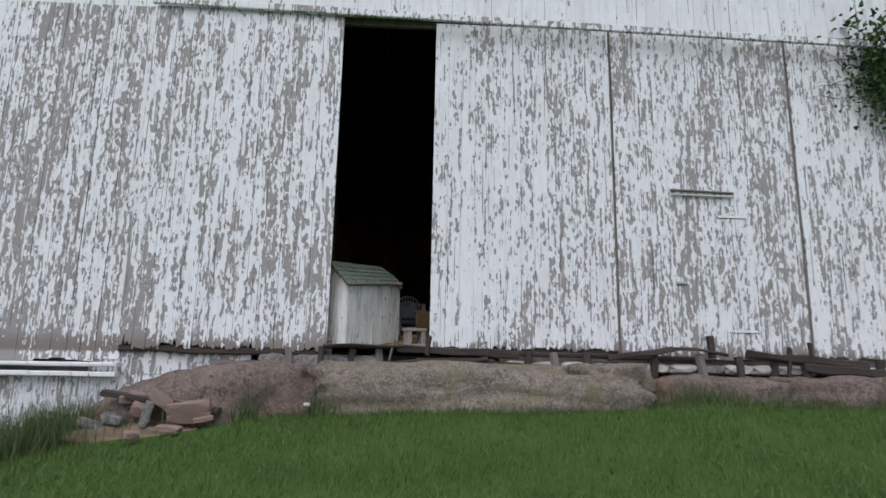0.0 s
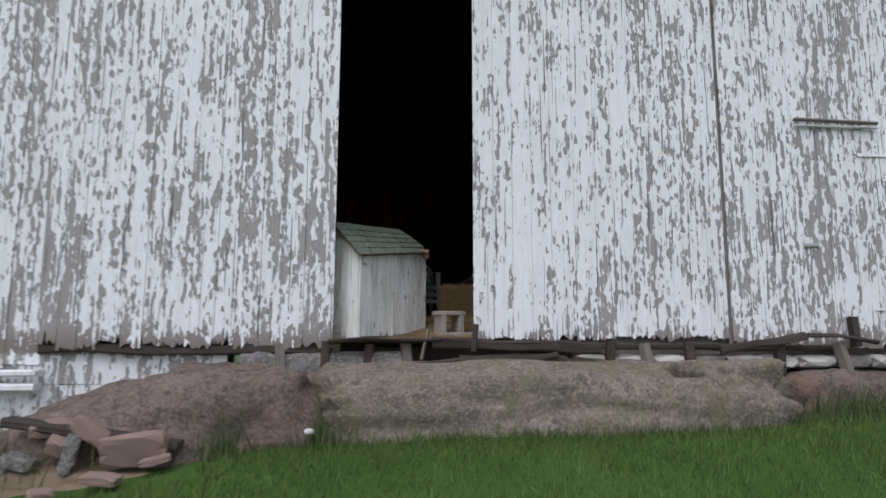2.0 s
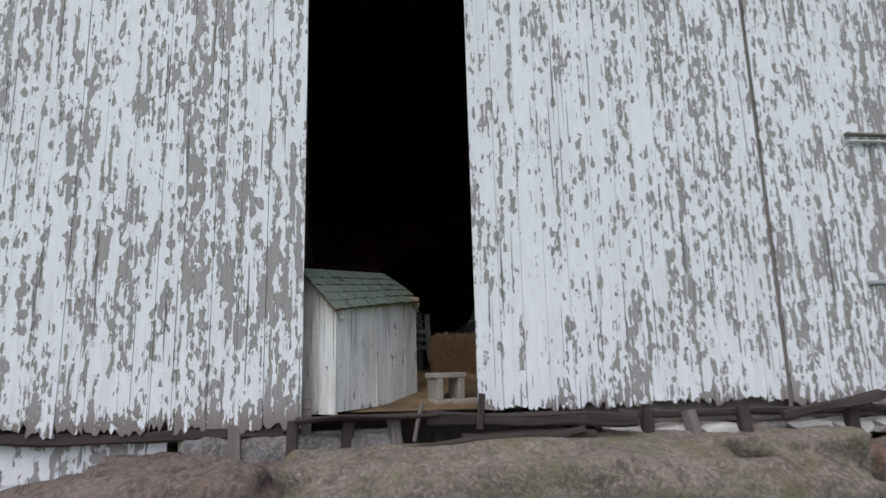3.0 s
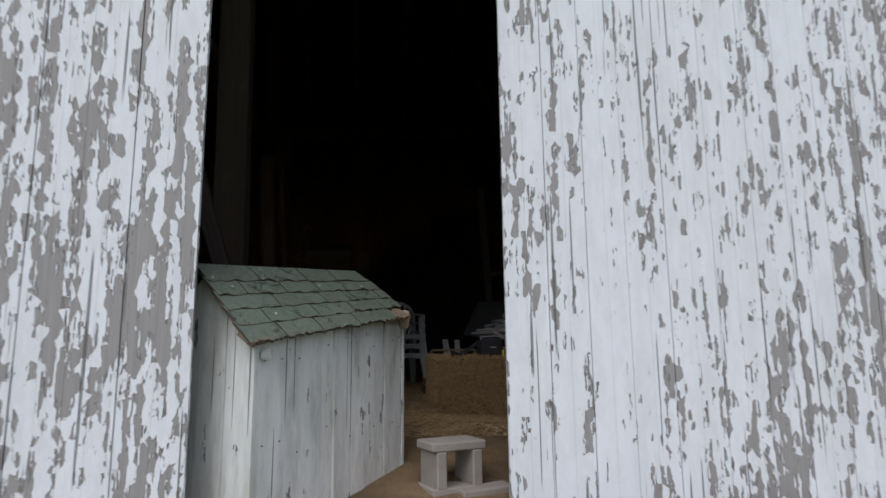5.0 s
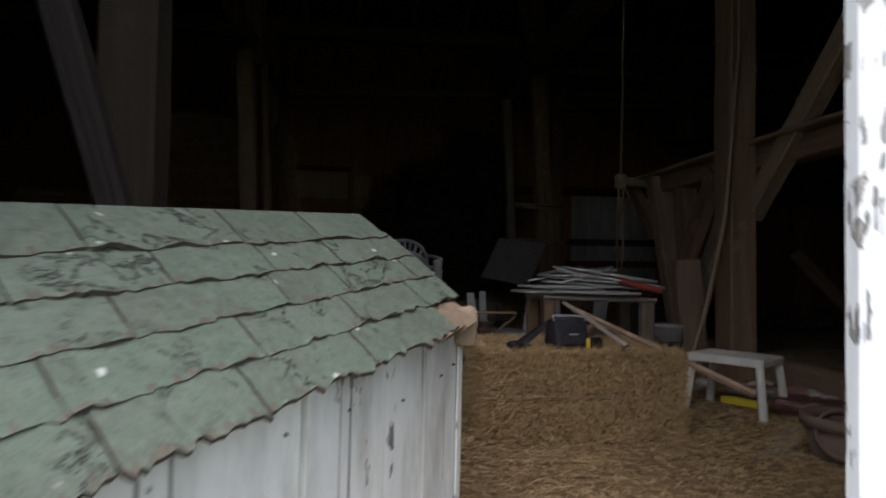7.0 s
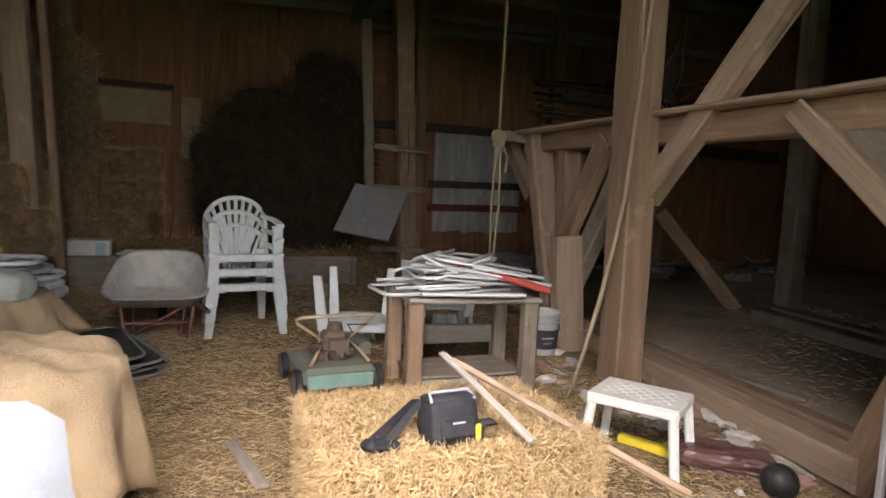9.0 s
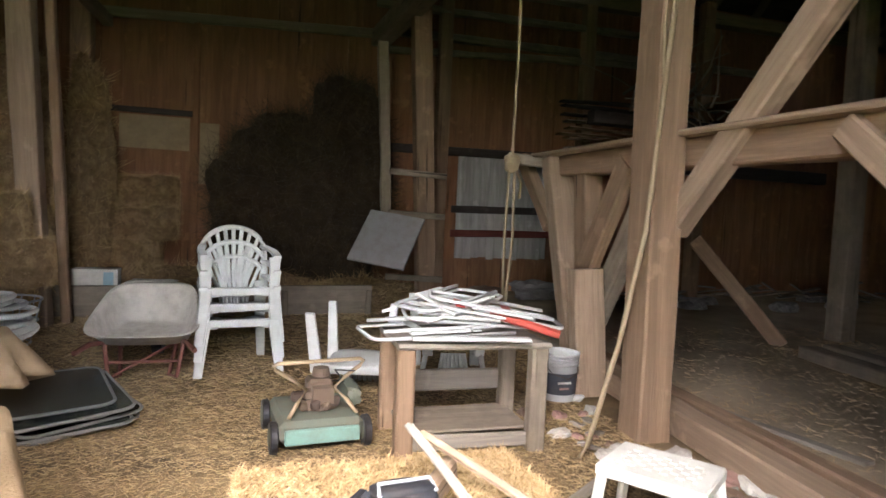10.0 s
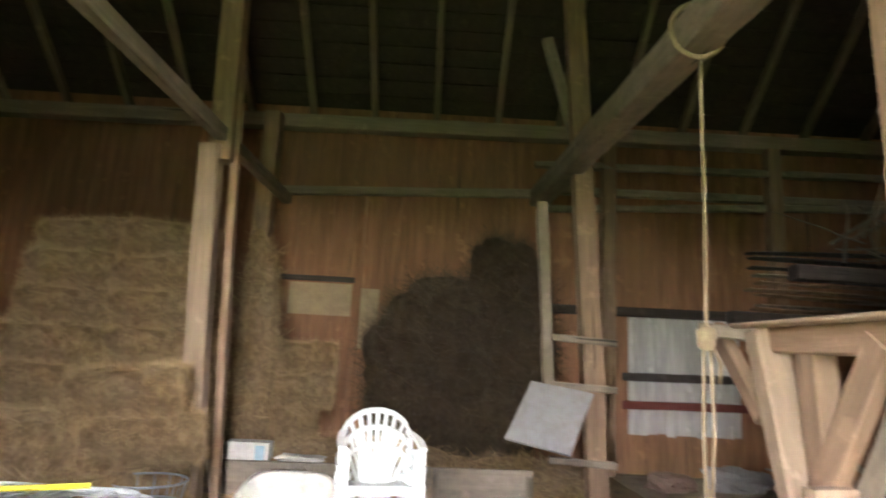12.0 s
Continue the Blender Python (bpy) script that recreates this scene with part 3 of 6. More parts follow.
MAT["galv"] = plain("galvanised steel", (0.45, 0.47, 0.48), 0.45, 0.7, dirt=0.4)
MAT["rope"] = plain("old hemp rope", (0.336, 0.256, 0.160), 0.95, dirt=0.4, scale=40)
# cores darker than their straw coats: shade between straws put into the colour
MAT["hay_core"] = soil("packed straw", ((0.20, 0.13, 0.055), (0.34, 0.23, 0.10), (0.48, 0.34, 0.16)), 45.0, 0.03)
MAT["hay_old"] = soil("old packed hay", ((0.20, 0.125, 0.06), (0.36, 0.235, 0.115), (0.54, 0.37, 0.19)), 12.0, 0.06)
MAT["hay_black"] = soil("dark mouldy hay", ((0.035, 0.022, 0.012), (0.058, 0.038, 0.02), (0.085, 0.057, 0.03)), 5.0, 0.05)
MAT["hay_black_s"] = island("dark mouldy straws", (0.03, 0.02, 0.011), (0.13, 0.088, 0.045))
def sacking(name, col):
    """Coarse tan cloth with creases, stains and a weave."""
    m = Mat(name, 0.95)
    crease = m.noise(3.2, (1, 1, 0.6), 6.0, 0.62, warp=0.8)
    stain = m.noise(2.4, (1, 1, 1), 5.0, 0.7)
    weave = m.noise(190.0, (1, 1, 1), 2.0, 0.6)
    c = m.mix(m.ramp(stain, (0.40, 0.0), (0.66, 0.8)), col, (0.27, 0.185, 0.10))
    # shade of the creases painted into the colour, over the bump's hollows
    c = m.mix(m.ramp(crease, (0.40, 0.45), (0.52, 0.0)), c, tuple(k * 0.62 for k in col))
    c = m.mix(m.math("MULTIPLY", weave, 0.4), c, tuple(k * 0.7 for k in col))
    return m.done(c, m.math("ADD", m.math("MULTIPLY", crease, 6.0), weave), 0.006)


MAT["canvas"] = sacking("tan canvas sacking", (0.40, 0.285, 0.165))
MAT["barrel"] = plain("pale blue grey barrel", (0.52, 0.56, 0.60), 0.6, dirt=0.3)
MAT["mower_green"] = plain("dirty dull green enamel", (0.15, 0.165, 0.125), 0.85, 0.0, dirt=0.75, dirtcol=(0.17, 0.135, 0.09), scale=7)
MAT["engine"] = plain("oily rusty engine metal", (0.20, 0.14, 0.10), 0.6, 0.5, dirt=0.6)
MAT["handle_tan"] = plain("tan painted tube", (0.42, 0.31, 0.19), 0.6, 0.2)
MAT["barrow"] = plain("dusty grey wheelbarrow tray", (0.52, 0.48, 0.41), 0.8, dirt=0.5)
MAT["redframe"] = plain("faded dark red frame", (0.20, 0.07, 0.05), 0.7, dirt=0.5)
MAT["alu"] = plain("white aluminium tube", (0.62, 0.62, 0.60), 0.35, 0.3, dirt=0.25)
MAT["redslat"] = plain("red slat", (0.40, 0.05, 0.035), 0.5, dirt=0.25)
MAT["panel"] = plain("grey composite panel", (0.27, 0.26, 0.25), 0.9, dirt=0.4)
MAT["frame_dark"] = plain("grey window frame", (0.20, 0.19, 0.17), 0.6, dirt=0.5)
MAT["window_glass"] = plain("dusty dark green glass", (0.030, 0.042, 0.038), 0.22, dirt=0.3)
MAT["carton"] = plain("white and tan carton", (0.60, 0.57, 0.50), 0.8, dirt=0.4)
MAT["carton_blue"] = plain("pale blue carton", (0.30, 0.45, 0.52), 0.8, dirt=0.3)
MAT["label_dark"] = plain("dark paper label", (0.05, 0.055, 0.07), 0.6, dirt=0.3)
MAT["mower_teal"] = plain("faded teal enamel", (0.20, 0.35, 0.29), 0.6, 0.0, dirt=0.55)
MAT["grey_cushion"] = plain("dusty grey-green cloth", (0.34, 0.35, 0.29), 0.95, dirt=0.3)
MAT["hay_brown_s"] = island("brown old straws", (0.38, 0.24, 0.11), (0.72, 0.50, 0.26))
MAT["shingle_worn"] = plain("bare brown felt along the shingle edge", (0.118, 0.112, 0.088), 0.95, dirt=0.6, scale=30)
# brown felt edge, darkened further to paint in the shadow line of each course
MAT["shingle_edge"] = plain("brown shingle edge", (0.06, 0.048, 0.04), 0.95, dirt=0.5)
MAT["panel_tan"] = plain("pale tan wall panel", (0.36, 0.27, 0.16), 0.9, dirt=0.6, scale=4)


# ---- timber frame ----
frame_right = thing("timber_frame", "old brown hewn timber frame beside the threshing floor", "timber frame", kind="structure")
BX = 2.08
timber("post", (1.955, 10.82, 1.95), (1.895, 10.82, 8.5), 0.205, 0.24, "timber", frame_right, 0.010, cuts=30, up=(0, 1, 0))
timber("brace", (2.06, 10.80, 3.23), (2.10, 9.20, 4.98), 0.13, 0.15, "timber_pale", frame_right, 0.006)
timber("beam", (2.16, 12.65, 3.70), (2.16, 7.3, 3.60), 0.18, 0.17, "timber", frame_right, 0.008, cuts=30)
timber("plank", (2.10, 12.7, 3.80), (2.10, 7.3, 3.70), 0.26, 0.035, "timber_pale", frame_right, 0.004, cuts=30)
timber("brace", (2.06, 9.72, 3.68), (2.06, 8.80, 2.84), 0.10, 0.12, "timber_pale", frame_right)
timber("brace", (2.13, 9.50, 3.60), (2.13, 8.70, 2.90), 0.10, 0.15, "timber_grey", frame_right)
timber("post", (2.08, 9.28, 1.93), (2.10, 8.66, 3.62), 0.16, 0.17, "timber", frame_right, 0.008)
timber("sill", (2.38, 12.4, 2.07), (2.06, 9.20, 2.07), 0.18, 0.16, "timber_pale", frame_right, 0.008)
timber("sill", (2.62, 12.6, 2.05), (2.35, 9.25, 2.06), 0.12, 0.14, "timber", frame_right)
# far end of the frame: a cluster of leaning props
timber("prop", (2.08, 12.42, 3.76), (2.20, 12.05, 1.93), 0.20, 0.15, "timber_pale", frame_right)
timber("prop", (2.16, 12.02, 3.66), (2.22, 11.90, 1.93), 0.16, 0.18, "timber", frame_right)
timber("prop", (2.10, 11.36, 3.66), (2.14, 12.10, 2.60), 0.10, 0.19, "timber", frame_right)
timber("prop", (2.24, 11.25, 3.55), (2.26, 11.95, 2.50), 0.12, 0.18, "timber_grey", frame_right)
timber("prop", (2.02, 11.72, 2.90), (2.08, 11.68, 1.93), 0.24, 0.13, "timber_pale", frame_right)
timber("prop", (2.9, 12.3, 3.70), (2.75, 12.0, 1.93), 0.16, 0.18, "timber_grey", frame_right)
timber("prop", (2.06, 13.05, 3.80), (2.06, 12.42, 3.20), 0.09, 0.14, "timber", frame_right)
timber("rail", (1.84, 12.85, 3.78), (2.2, 12.5, 3.72), 0.10, 0.10, "timber_grey", frame_right)

frame_left = thing("timber_frame", "grey-brown hewn timber posts and braces by the hay", "timber frame", kind="structure")
timber("post", (-2.36, 14.55, 1.95), (-2.56, 14.55, 5.55), 0.22, 0.20, "timber_pale", frame_left, 0.01, up=(0, 1, 0))
timber("post", (-2.15, 14.70, 1.95), (-2.53, 14.70, 8.8), 0.085, 0.12, "timber", frame_left, up=(0, 1, 0))
timber("post", (-2.46, 14.62, 5.4), (-2.56, 14.62, 9.0), 0.24, 0.22, "timber", frame_left, up=(0, 1, 0))
timber("tie_beam", (-2.42, 17.3, 5.72), (-2.52, 10.5, 5.62), 0.13, 0.15, "timber_grey", frame_left, cuts=20)
timber("post", (-2.62, 16.9, 1.95), (-2.62, 16.9, 6.9), 0.24, 0.24, "timber", frame_left, up=(0, 1, 0))
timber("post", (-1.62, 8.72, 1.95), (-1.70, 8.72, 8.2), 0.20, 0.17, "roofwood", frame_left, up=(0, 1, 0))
timber("brace", (-1.60, 8.60, 2.80), (-2.16, 8.60, 4.6), 0.10, 0.10, "rot", frame_left)

frame_back = thing("timber_frame", "old timber wall frame and girts of the back wall", "timber frame", kind="structure")
timber("plate", (-8.4, 17.38, 6.92), (11.9, 17.38, 7.10), 0.22, 0.22, "plate", frame_back, 0.01, cuts=50)
timber("girt", (-2.6, 17.42, 5.88), (1.6, 17.42, 6.06), 0.10, 0.13, "plate", frame_back)
timber("girt", (1.4, 17.42, 6.12), (9.0, 17.42, 6.2), 0.12, 0.12, "timber_grey", frame_back, 0.02)
timber("girt", (1.5, 17.32, 5.80), (8.0, 17.32, 6.15), 0.10, 0.10, "timber_grey", frame_back, 0.03)
timber("girt", (1.3, 17.2, 6.45), (7.0, 17.25, 6.55), 0.12, 0.10, "timber_grey", frame_back, 0.03)
timber("girt", (-2.45, 17.44, 4.56), (-1.30, 17.44, 4.56), 0.07, 0.08, "rot", frame_back)
timber("stud", (-1.27, 17.44, 1.95), (-1.27, 17.44, 5.9), 0.09, 0.10, "wallboard", frame_back)
timber("girt", (1.5, 17.44, 4.30), (6.5, 17.44, 4.34), 0.09, 0.14, "rot", frame_back)
timber("post", (2.42, 17.25, 1.95), (2.42, 17.25, 6.9), 0.20, 0.20, "timber", frame_back, up=(0, 1, 0))
timber("post", (4.95, 17.25, 1.95), (4.95, 17.25, 6.9), 0.20, 0.20, "timber", frame_back, up=(0, 1, 0))
timber("tie_beam", (1.38, 17.3, 5.95), (1.66, 10.6, 5.70), 0.26, 0.26, "timber_grey", frame_back, 0.012, cuts=20)
timber("post", (1.82, 15.5, 1.95), (1.44, 15.5, 8.6), 0.24, 0.20, "timber", frame_back, 0.008, up=(0, 1, 0), cuts=26)
timber("brace", (1.55, 15.6, 6.2), (1.15, 15.6, 7.6), 0.10, 0.14, "timber_grey", frame_back)
for i, z in enumerate((2.40, 3.22, 3.75)):
    timber("rung", (1.25, 15.42, z + 0.03), (2.0, 15.40, z), 0.05, 0.08, "timber_grey", frame_back)
timber("rail", (1.28, 15.5, 2.6), (1.12, 15.5, 5.4), 0.14, 0.08, "timber_grey", frame_back, 0.02, up=(0, 1, 0))

# rafters against the rear roof slope and the front one
for i in range(21):
    x = -8.0 + i * 0.97
    for ey in (BACK + 0.1, 7.2):
        o = timber("rafter", (x, ey, EAVE + 0.02), (x, RIDGE_Y, RIDGE_Z - 0.05), 0.10, 0.12, "rafter", frame_back, 0.006, cuts=8)

# ---- back door: pale boards with dark bars ----
door_back = thing("door_4", "pale grey board door with dark cross bars", "door", kind="structure")
boards(door_back, 2.80, 4.46, 2.55, 4.27, BACK - 0.02, "door_pale", width=0.14, seed=30)
for z, mt in ((3.36, "rot"), (2.96, "redbar")):
    timber("bar", (2.7, BACK - 0.07, z), (4.55, BACK - 0.07, z + 0.03), 0.05, 0.12, mt, door_back)

# pale lit panels and straw-coloured patches on the back wall
for x0, x1, z0, z1 in ((-2.30, -1.36, 4.02, 4.50), (-1.22, -0.95, 3.55, 4.45)):
    part("wall_panel", box((x1 - x0, 0.012, z1 - z0), ((x0 + x1) / 2, BACK - 0.012, (z0 + z1) / 2), 0.003), "panel_tan", back)

# ---- granite base ----
def boulder(size, at, seed, rz=0, ry=0, mat="granite", label="large weathered brown granite foundation boulder", sub=5, rough=0.20, flat=0.75):
    ob = part("boulder", rock_mesh(size, seed, rough, sub, flat), mat, None, smooth=True)
    ob.matrix_basis = pose(*at, 0, ry, rz)
    return tagged(ob, label, "boulder", "foundation stones")


boulder((2.45, 1.1, 1.15), (-2.38, 6.88, 0.92), 1, 0, -9, flat=0.40)
boulder((0.95, 0.6, 0.42), (-2.10, 6.95, 1.36), 11, 4, 2)
boulder((3.75, 1.1, 0.95), (0.48, 6.95, 1.10), 2, 0, 0, "granite_tan", "large tan mossy granite foundation boulder")
boulder((0.9, 0.8, 0.5), (1.75, 6.92, 1.37), 13, 0, 0, "granite_tan", "tan granite boulder under the door sill")
boulder((1.6, 0.8, 0.75), (3.15, 7.0, 1.12), 3, 0, 0)
boulder((2.2, 0.9, 0.80), (4.85, 6.98, 1.15), 4)
boulder((2.5, 0.9, 0.7), (7.1, 7.0, 1.1), 5)

# ---- dog house ----
DO, DA, DD = Vector((-1.12, 7.075, 0)), Vector((0.5625, 0.8268, 0)), Vector((-0.8268, 0.5625, 0))
DLEN, DDEP, DBASE = 1.035, 0.60, 1.79


def dh(s, u, z):
    return DO + DA * s + DD * u + Vector((0, 0, z))


def dh_eave(s):
    return 2.49 + 0.128 * s


def dh_ridge(s):
    return 2.772 + 0.08 * s


kennel = thing("dog_house", "small white board hut with green shingle roof in the doorway", "dog house")


def prism(pts, thick):
    """A board from four corners, given thickness along its normal."""
    b = bmesh.new()
    n = (pts[1] - pts[0]).cross(pts[3] - pts[0]).normalized() * thick
    lo = [b.verts.new(p) for p in pts]
    hi = [b.verts.new(p + n) for p in pts]
    b.faces.new(lo[::-1])
    b.faces.new(hi)
    for i in range(4):
        b.faces.new((lo[i], lo[(i + 1) % 4], hi[(i + 1) % 4], hi[i]))
    return b


rng = random.Random(5)
cuts_ = [0.0, 0.262, 0.47, 0.70, 0.86, DLEN]
for a, c in zip(cuts_, cuts_[1:]):
    g = 0.002
    k = rng.uniform(0.0, 0.012)
    part("board", prism([dh(a + g, k, DBASE + rng.uniform(0, 0.02)), dh(c - g, k, DBASE + rng.uniform(0, 0.02)), dh(c - g, k, dh_eave(c) - 0.01), dh(a + g, k, dh_eave(a) - 0.01)], -0.02), "paint_dirty", kennel)
for a, c in ((0.0, 0.15), (0.15, 0.30), (0.30, 0.45), (0.45, DDEP)):
    def top(u, s):
        k = u / 0.3 if u < 0.3 else (0.6 - u) / 0.3
        return dh_eave(s) + (dh_ridge(s) - dh_eave(s)) * k - 0.03
    for s, sg in ((0.0, 1), (DLEN, -1)):
        part("board", prism([dh(s, a + 0.002, DBASE), dh(s, c - 0.002, DBASE), dh(s, c - 0.002, top(c, s)), dh(s, a + 0.002, top(a, s))], 0.02 * sg), "paint_dirty", kennel)
part("board", prism([dh(0, DDEP, DBASE), dh(DLEN, DDEP, DBASE), dh(DLEN, DDEP, dh_eave(DLEN)), dh(0, DDEP, dh_eave(0))], 0.02), "paint_dirty", kennel)
roof = part("roof", prism([dh(-0.07, -0.03, dh_eave(0) - 0.016), dh(DLEN - 0.012, -0.03, dh_eave(DLEN) - 0.01), dh(DLEN + 0.01, 0.3, dh_ridge(DLEN) - 0.004), dh(-0.03, 0.3, dh_ridge(0) - 0.004)], 0.008), "rotroof", kennel, "rotten roof boards under green shingles")
part("roof_back", prism([dh(-0.03, 0.3, dh_ridge(0) + 0.004), dh(DLEN + 0.01, 0.3, dh_ridge(DLEN) + 0.004), dh(DLEN + 0.02, 0.62, dh_eave(DLEN)), dh(-0.05, 0.62, dh_eave(0))], 0.018), "shingle", kennel)
courses = 5
for r in range(courses):
    t0, t1 = r / courses - 0.02, (r + 1) / courses + 0.05
    s = -0.06 - (0.13 if r % 2 else 0.0) + rng.uniform(-0.02, 0.02)
    first = True
    while s < DLEN + 0.01:
        w = rng.uniform(0.17, 0.31)
        a, c = (-0.078 + 0.008 * r if first else s), min(s + w, DLEN - 0.008 + 0.006 * r)
        s += w
        if c - a < 0.05 or (r == 0 and a > 0.80):
            continue
        first = False
        nx, cols = 25, []
        b = bmesh.new()
        for i in range(nx):
            q = a + 0.0025 + (c - a - 0.005) * i / (nx - 1)
            lo = t0 + 0.019 * noise.fractal(Vector((q * 24.0, r * 3.7, 0.5)), 0.7, 2.0, 5) - (0.02 if r == 0 and rng.random() < 0.3 else 0.0)
            col = []
            for t, lift in ((lo, 0.0215 + 0.016 * abs(noise.noise(Vector((q * 13.0, r * 5.1, 2.0))))), (lo + rng.uniform(0.012, 0.045), 0.0210), ((lo + t1) / 2, 0.0215), (t1, 0.0175)):
                u = -0.035 + 0.335 * t
                p = dh(q, u, dh_eave(q) - 0.01 + (dh_ridge(q) - dh_eave(q) + 0.01) * t)
                nrm = (Vector((0, 0, 1)) * 0.8 - DD * 0.55).normalized()
                col.append((b.verts.new(p + nrm * (lift)), b.verts.new(p + nrm * (lift - 0.0095))))
            cols.append(col)
        for m0, m1 in zip(cols, cols[1:]):
            for j in range(3):
                b.faces.new((m0[j][0], m1[j][0], m1[j + 1][0], m0[j + 1][0])).material_index = 0 if j or rng.random() < 0.62 else 2
            b.faces.new((m0[0][1], m1[0][1], m1[0][0], m0[0][0]))
        b.normal_update()
        for e, sg in ((cols[0], 1), (cols[-1], -1)):
            for j in range(3):
                f = (e[j][0], e[j + 1][0], e[j + 1][1], e[j][1])
                b.faces.new(f if sg > 0 else f[::-1])
        for f in b.faces:
            if abs(f.normal.normalized().dot((Vector((0, 0, 1)) * 0.8 - DD * 0.55).normalized())) < 0.6:
                f.material_index = 1
        tab = part("shingle", b, "shingle", roof)
        tab.data.materials.append(MAT["shingle_edge"])
        tab.data.materials.append(MAT["shingle_worn"])

# rotten wood showing at the eave, a hanging tongue of felt and a scrap under the corner
nrm_ = (Vector((0, 0, 1)) * 0.72 - DD * 0.69).normalized()
for s0, s1, u1 in ((0.84, 0.93, 0.022), (0.93, 0.995, 0.03), (-0.065, 0.02, 0.03)):
    b = bmesh.new()
    q = [dh(s0, -0.045, dh_eave(s0) - 0.018), dh(s1, -0.04, dh_eave(s1) - 0.012), dh(s1, u1, dh_eave(s1) + u1 * 0.95), dh(s0, u1, dh_eave(s0) + u1 * 0.95)]
    lo = [b.verts.new(p) for p in q]
    hi = [b.verts.new(p + nrm_ * 0.022) for p in q]
    b.faces.new(hi)
    b.faces.new(lo[::-1])
    for i in range(4):
        b.faces.new((lo[i], lo[(i + 1) % 4], hi[(i + 1) % 4], hi[i]))
    part("rotten_edge", b, "rotroof", kennel, "splintered orange-brown roof edge")
o = part("felt_tongue", rock_mesh((0.055, 0.022, 0.095), 17, 0.12, 3, 0.6), "rotroof", kennel, "torn beige roofing felt")
o.location = dh(0.998, -0.022, dh_eave(1.0) - 0.015)
o = part("bracket", rock_mesh((0.042, 0.03, 0.045), 19, 0.2, 2, 0.9), "pale_stone", kennel, "white crumbling corner block")
o.location = dh(0.045, -0.015, dh_eave(0) - 0.05)
rng = random.Random(3)
for a in (0.05, 0.14, 0.24, 0.42, 0.58, 0.76, 0.92, 0.98):
    for z in (dh_eave(a) - rng.uniform(0.07, 0.12), 2.1 + rng.uniform(-0.05, 0.05)):
        b = bmesh.new()
        bmesh.ops.create_cone(b, cap_ends=True, segments=8, radius1=0.0026, radius2=0.0022, depth=0.006)
        o = part("nail", b, "iron", kennel)
        o.matrix_basis = Matrix.Translation(dh(a, -0.002, z)) @ (-DD).to_track_quat('Z', 'Y').to_matrix().to_4x4()


# ---- things outside ----
def grass_place(rng, n):
    x = rng.uniform(-5.2, 6.6, n)
    y = 6.75 - rng.uniform(0, 1, n) ** 1.3 * 4.2
    keep = np.interp(x, (-3.75, -3.6, -2.2, -2.0), (0, 1, 1, 0)) * (y > 6.0) * (y < 7) < 0.5
    x, y = x[keep], y[keep]
    z = np.array([ground_z(a, b) for a, b in zip(x, y)])
    way = np.stack([rng.normal(0, 0.35, len(x)), rng.normal(0, 0.35, len(x)), np.ones(len(x))], 1)
    way /= np.linalg.norm(way, axis=1, keepdims=True)
    return np.stack([x, y, z - 0.01], 1), way


strand_thing("grass", strands(95000, grass_place, 0.066, 0.0030, 0.28, 3), "blade", "short green lawn grass in front of the barn", "grass")


def weeds_at(cx, cy, cz, rx, ry, name, count, length, seed, mat="weed", label="tuft of tall green weeds by the stones"):
    def place(rng, n):
        p = rng.normal(0, 1, (n, 2)) * (rx, ry)
        w = np.stack([rng.normal(0, 0.22, n), rng.normal(0, 0.22, n), np.ones(n)], 1)
        w /= np.linalg.norm(w, axis=1, keepdims=True)
        z = np.array([max(ground_z(cx + a, cy + b), cz) for a, b in p])
        return np.stack([cx + p[:, 0], cy + p[:, 1], z - 0.02], 1), w
    return strand_thing(name, strands(count, place, length, 0.004, 0.22, seed), mat, label, "weeds")


weeds_at(-4.1, 6.50, -9, 0.42, 0.25, "weeds", 3200, 0.40, 11)
weeds_at(-4.8, 6.2, -9, 0.5, 0.4, "weeds", 3000, 0.42, 12)
weeds_at(-2.02, 6.34, -9, 0.09, 0.05, "weeds", 130, 0.30, 13)
weeds_at(-1.30, 6.48, -9, 0.10, 0.08, "weeds", 200, 0.22, 14)
weeds_at(2.75, 6.62, -9, 0.28, 0.12, "weeds", 700, 0.22, 15)
weeds_at(4.0, 6.5, -9, 0.9, 0.10, "weeds", 700, 0.17, 16)
weeds_at(0.4, 6.36, -9, 1.3, 0.05, "weeds", 700, 0.11, 17)

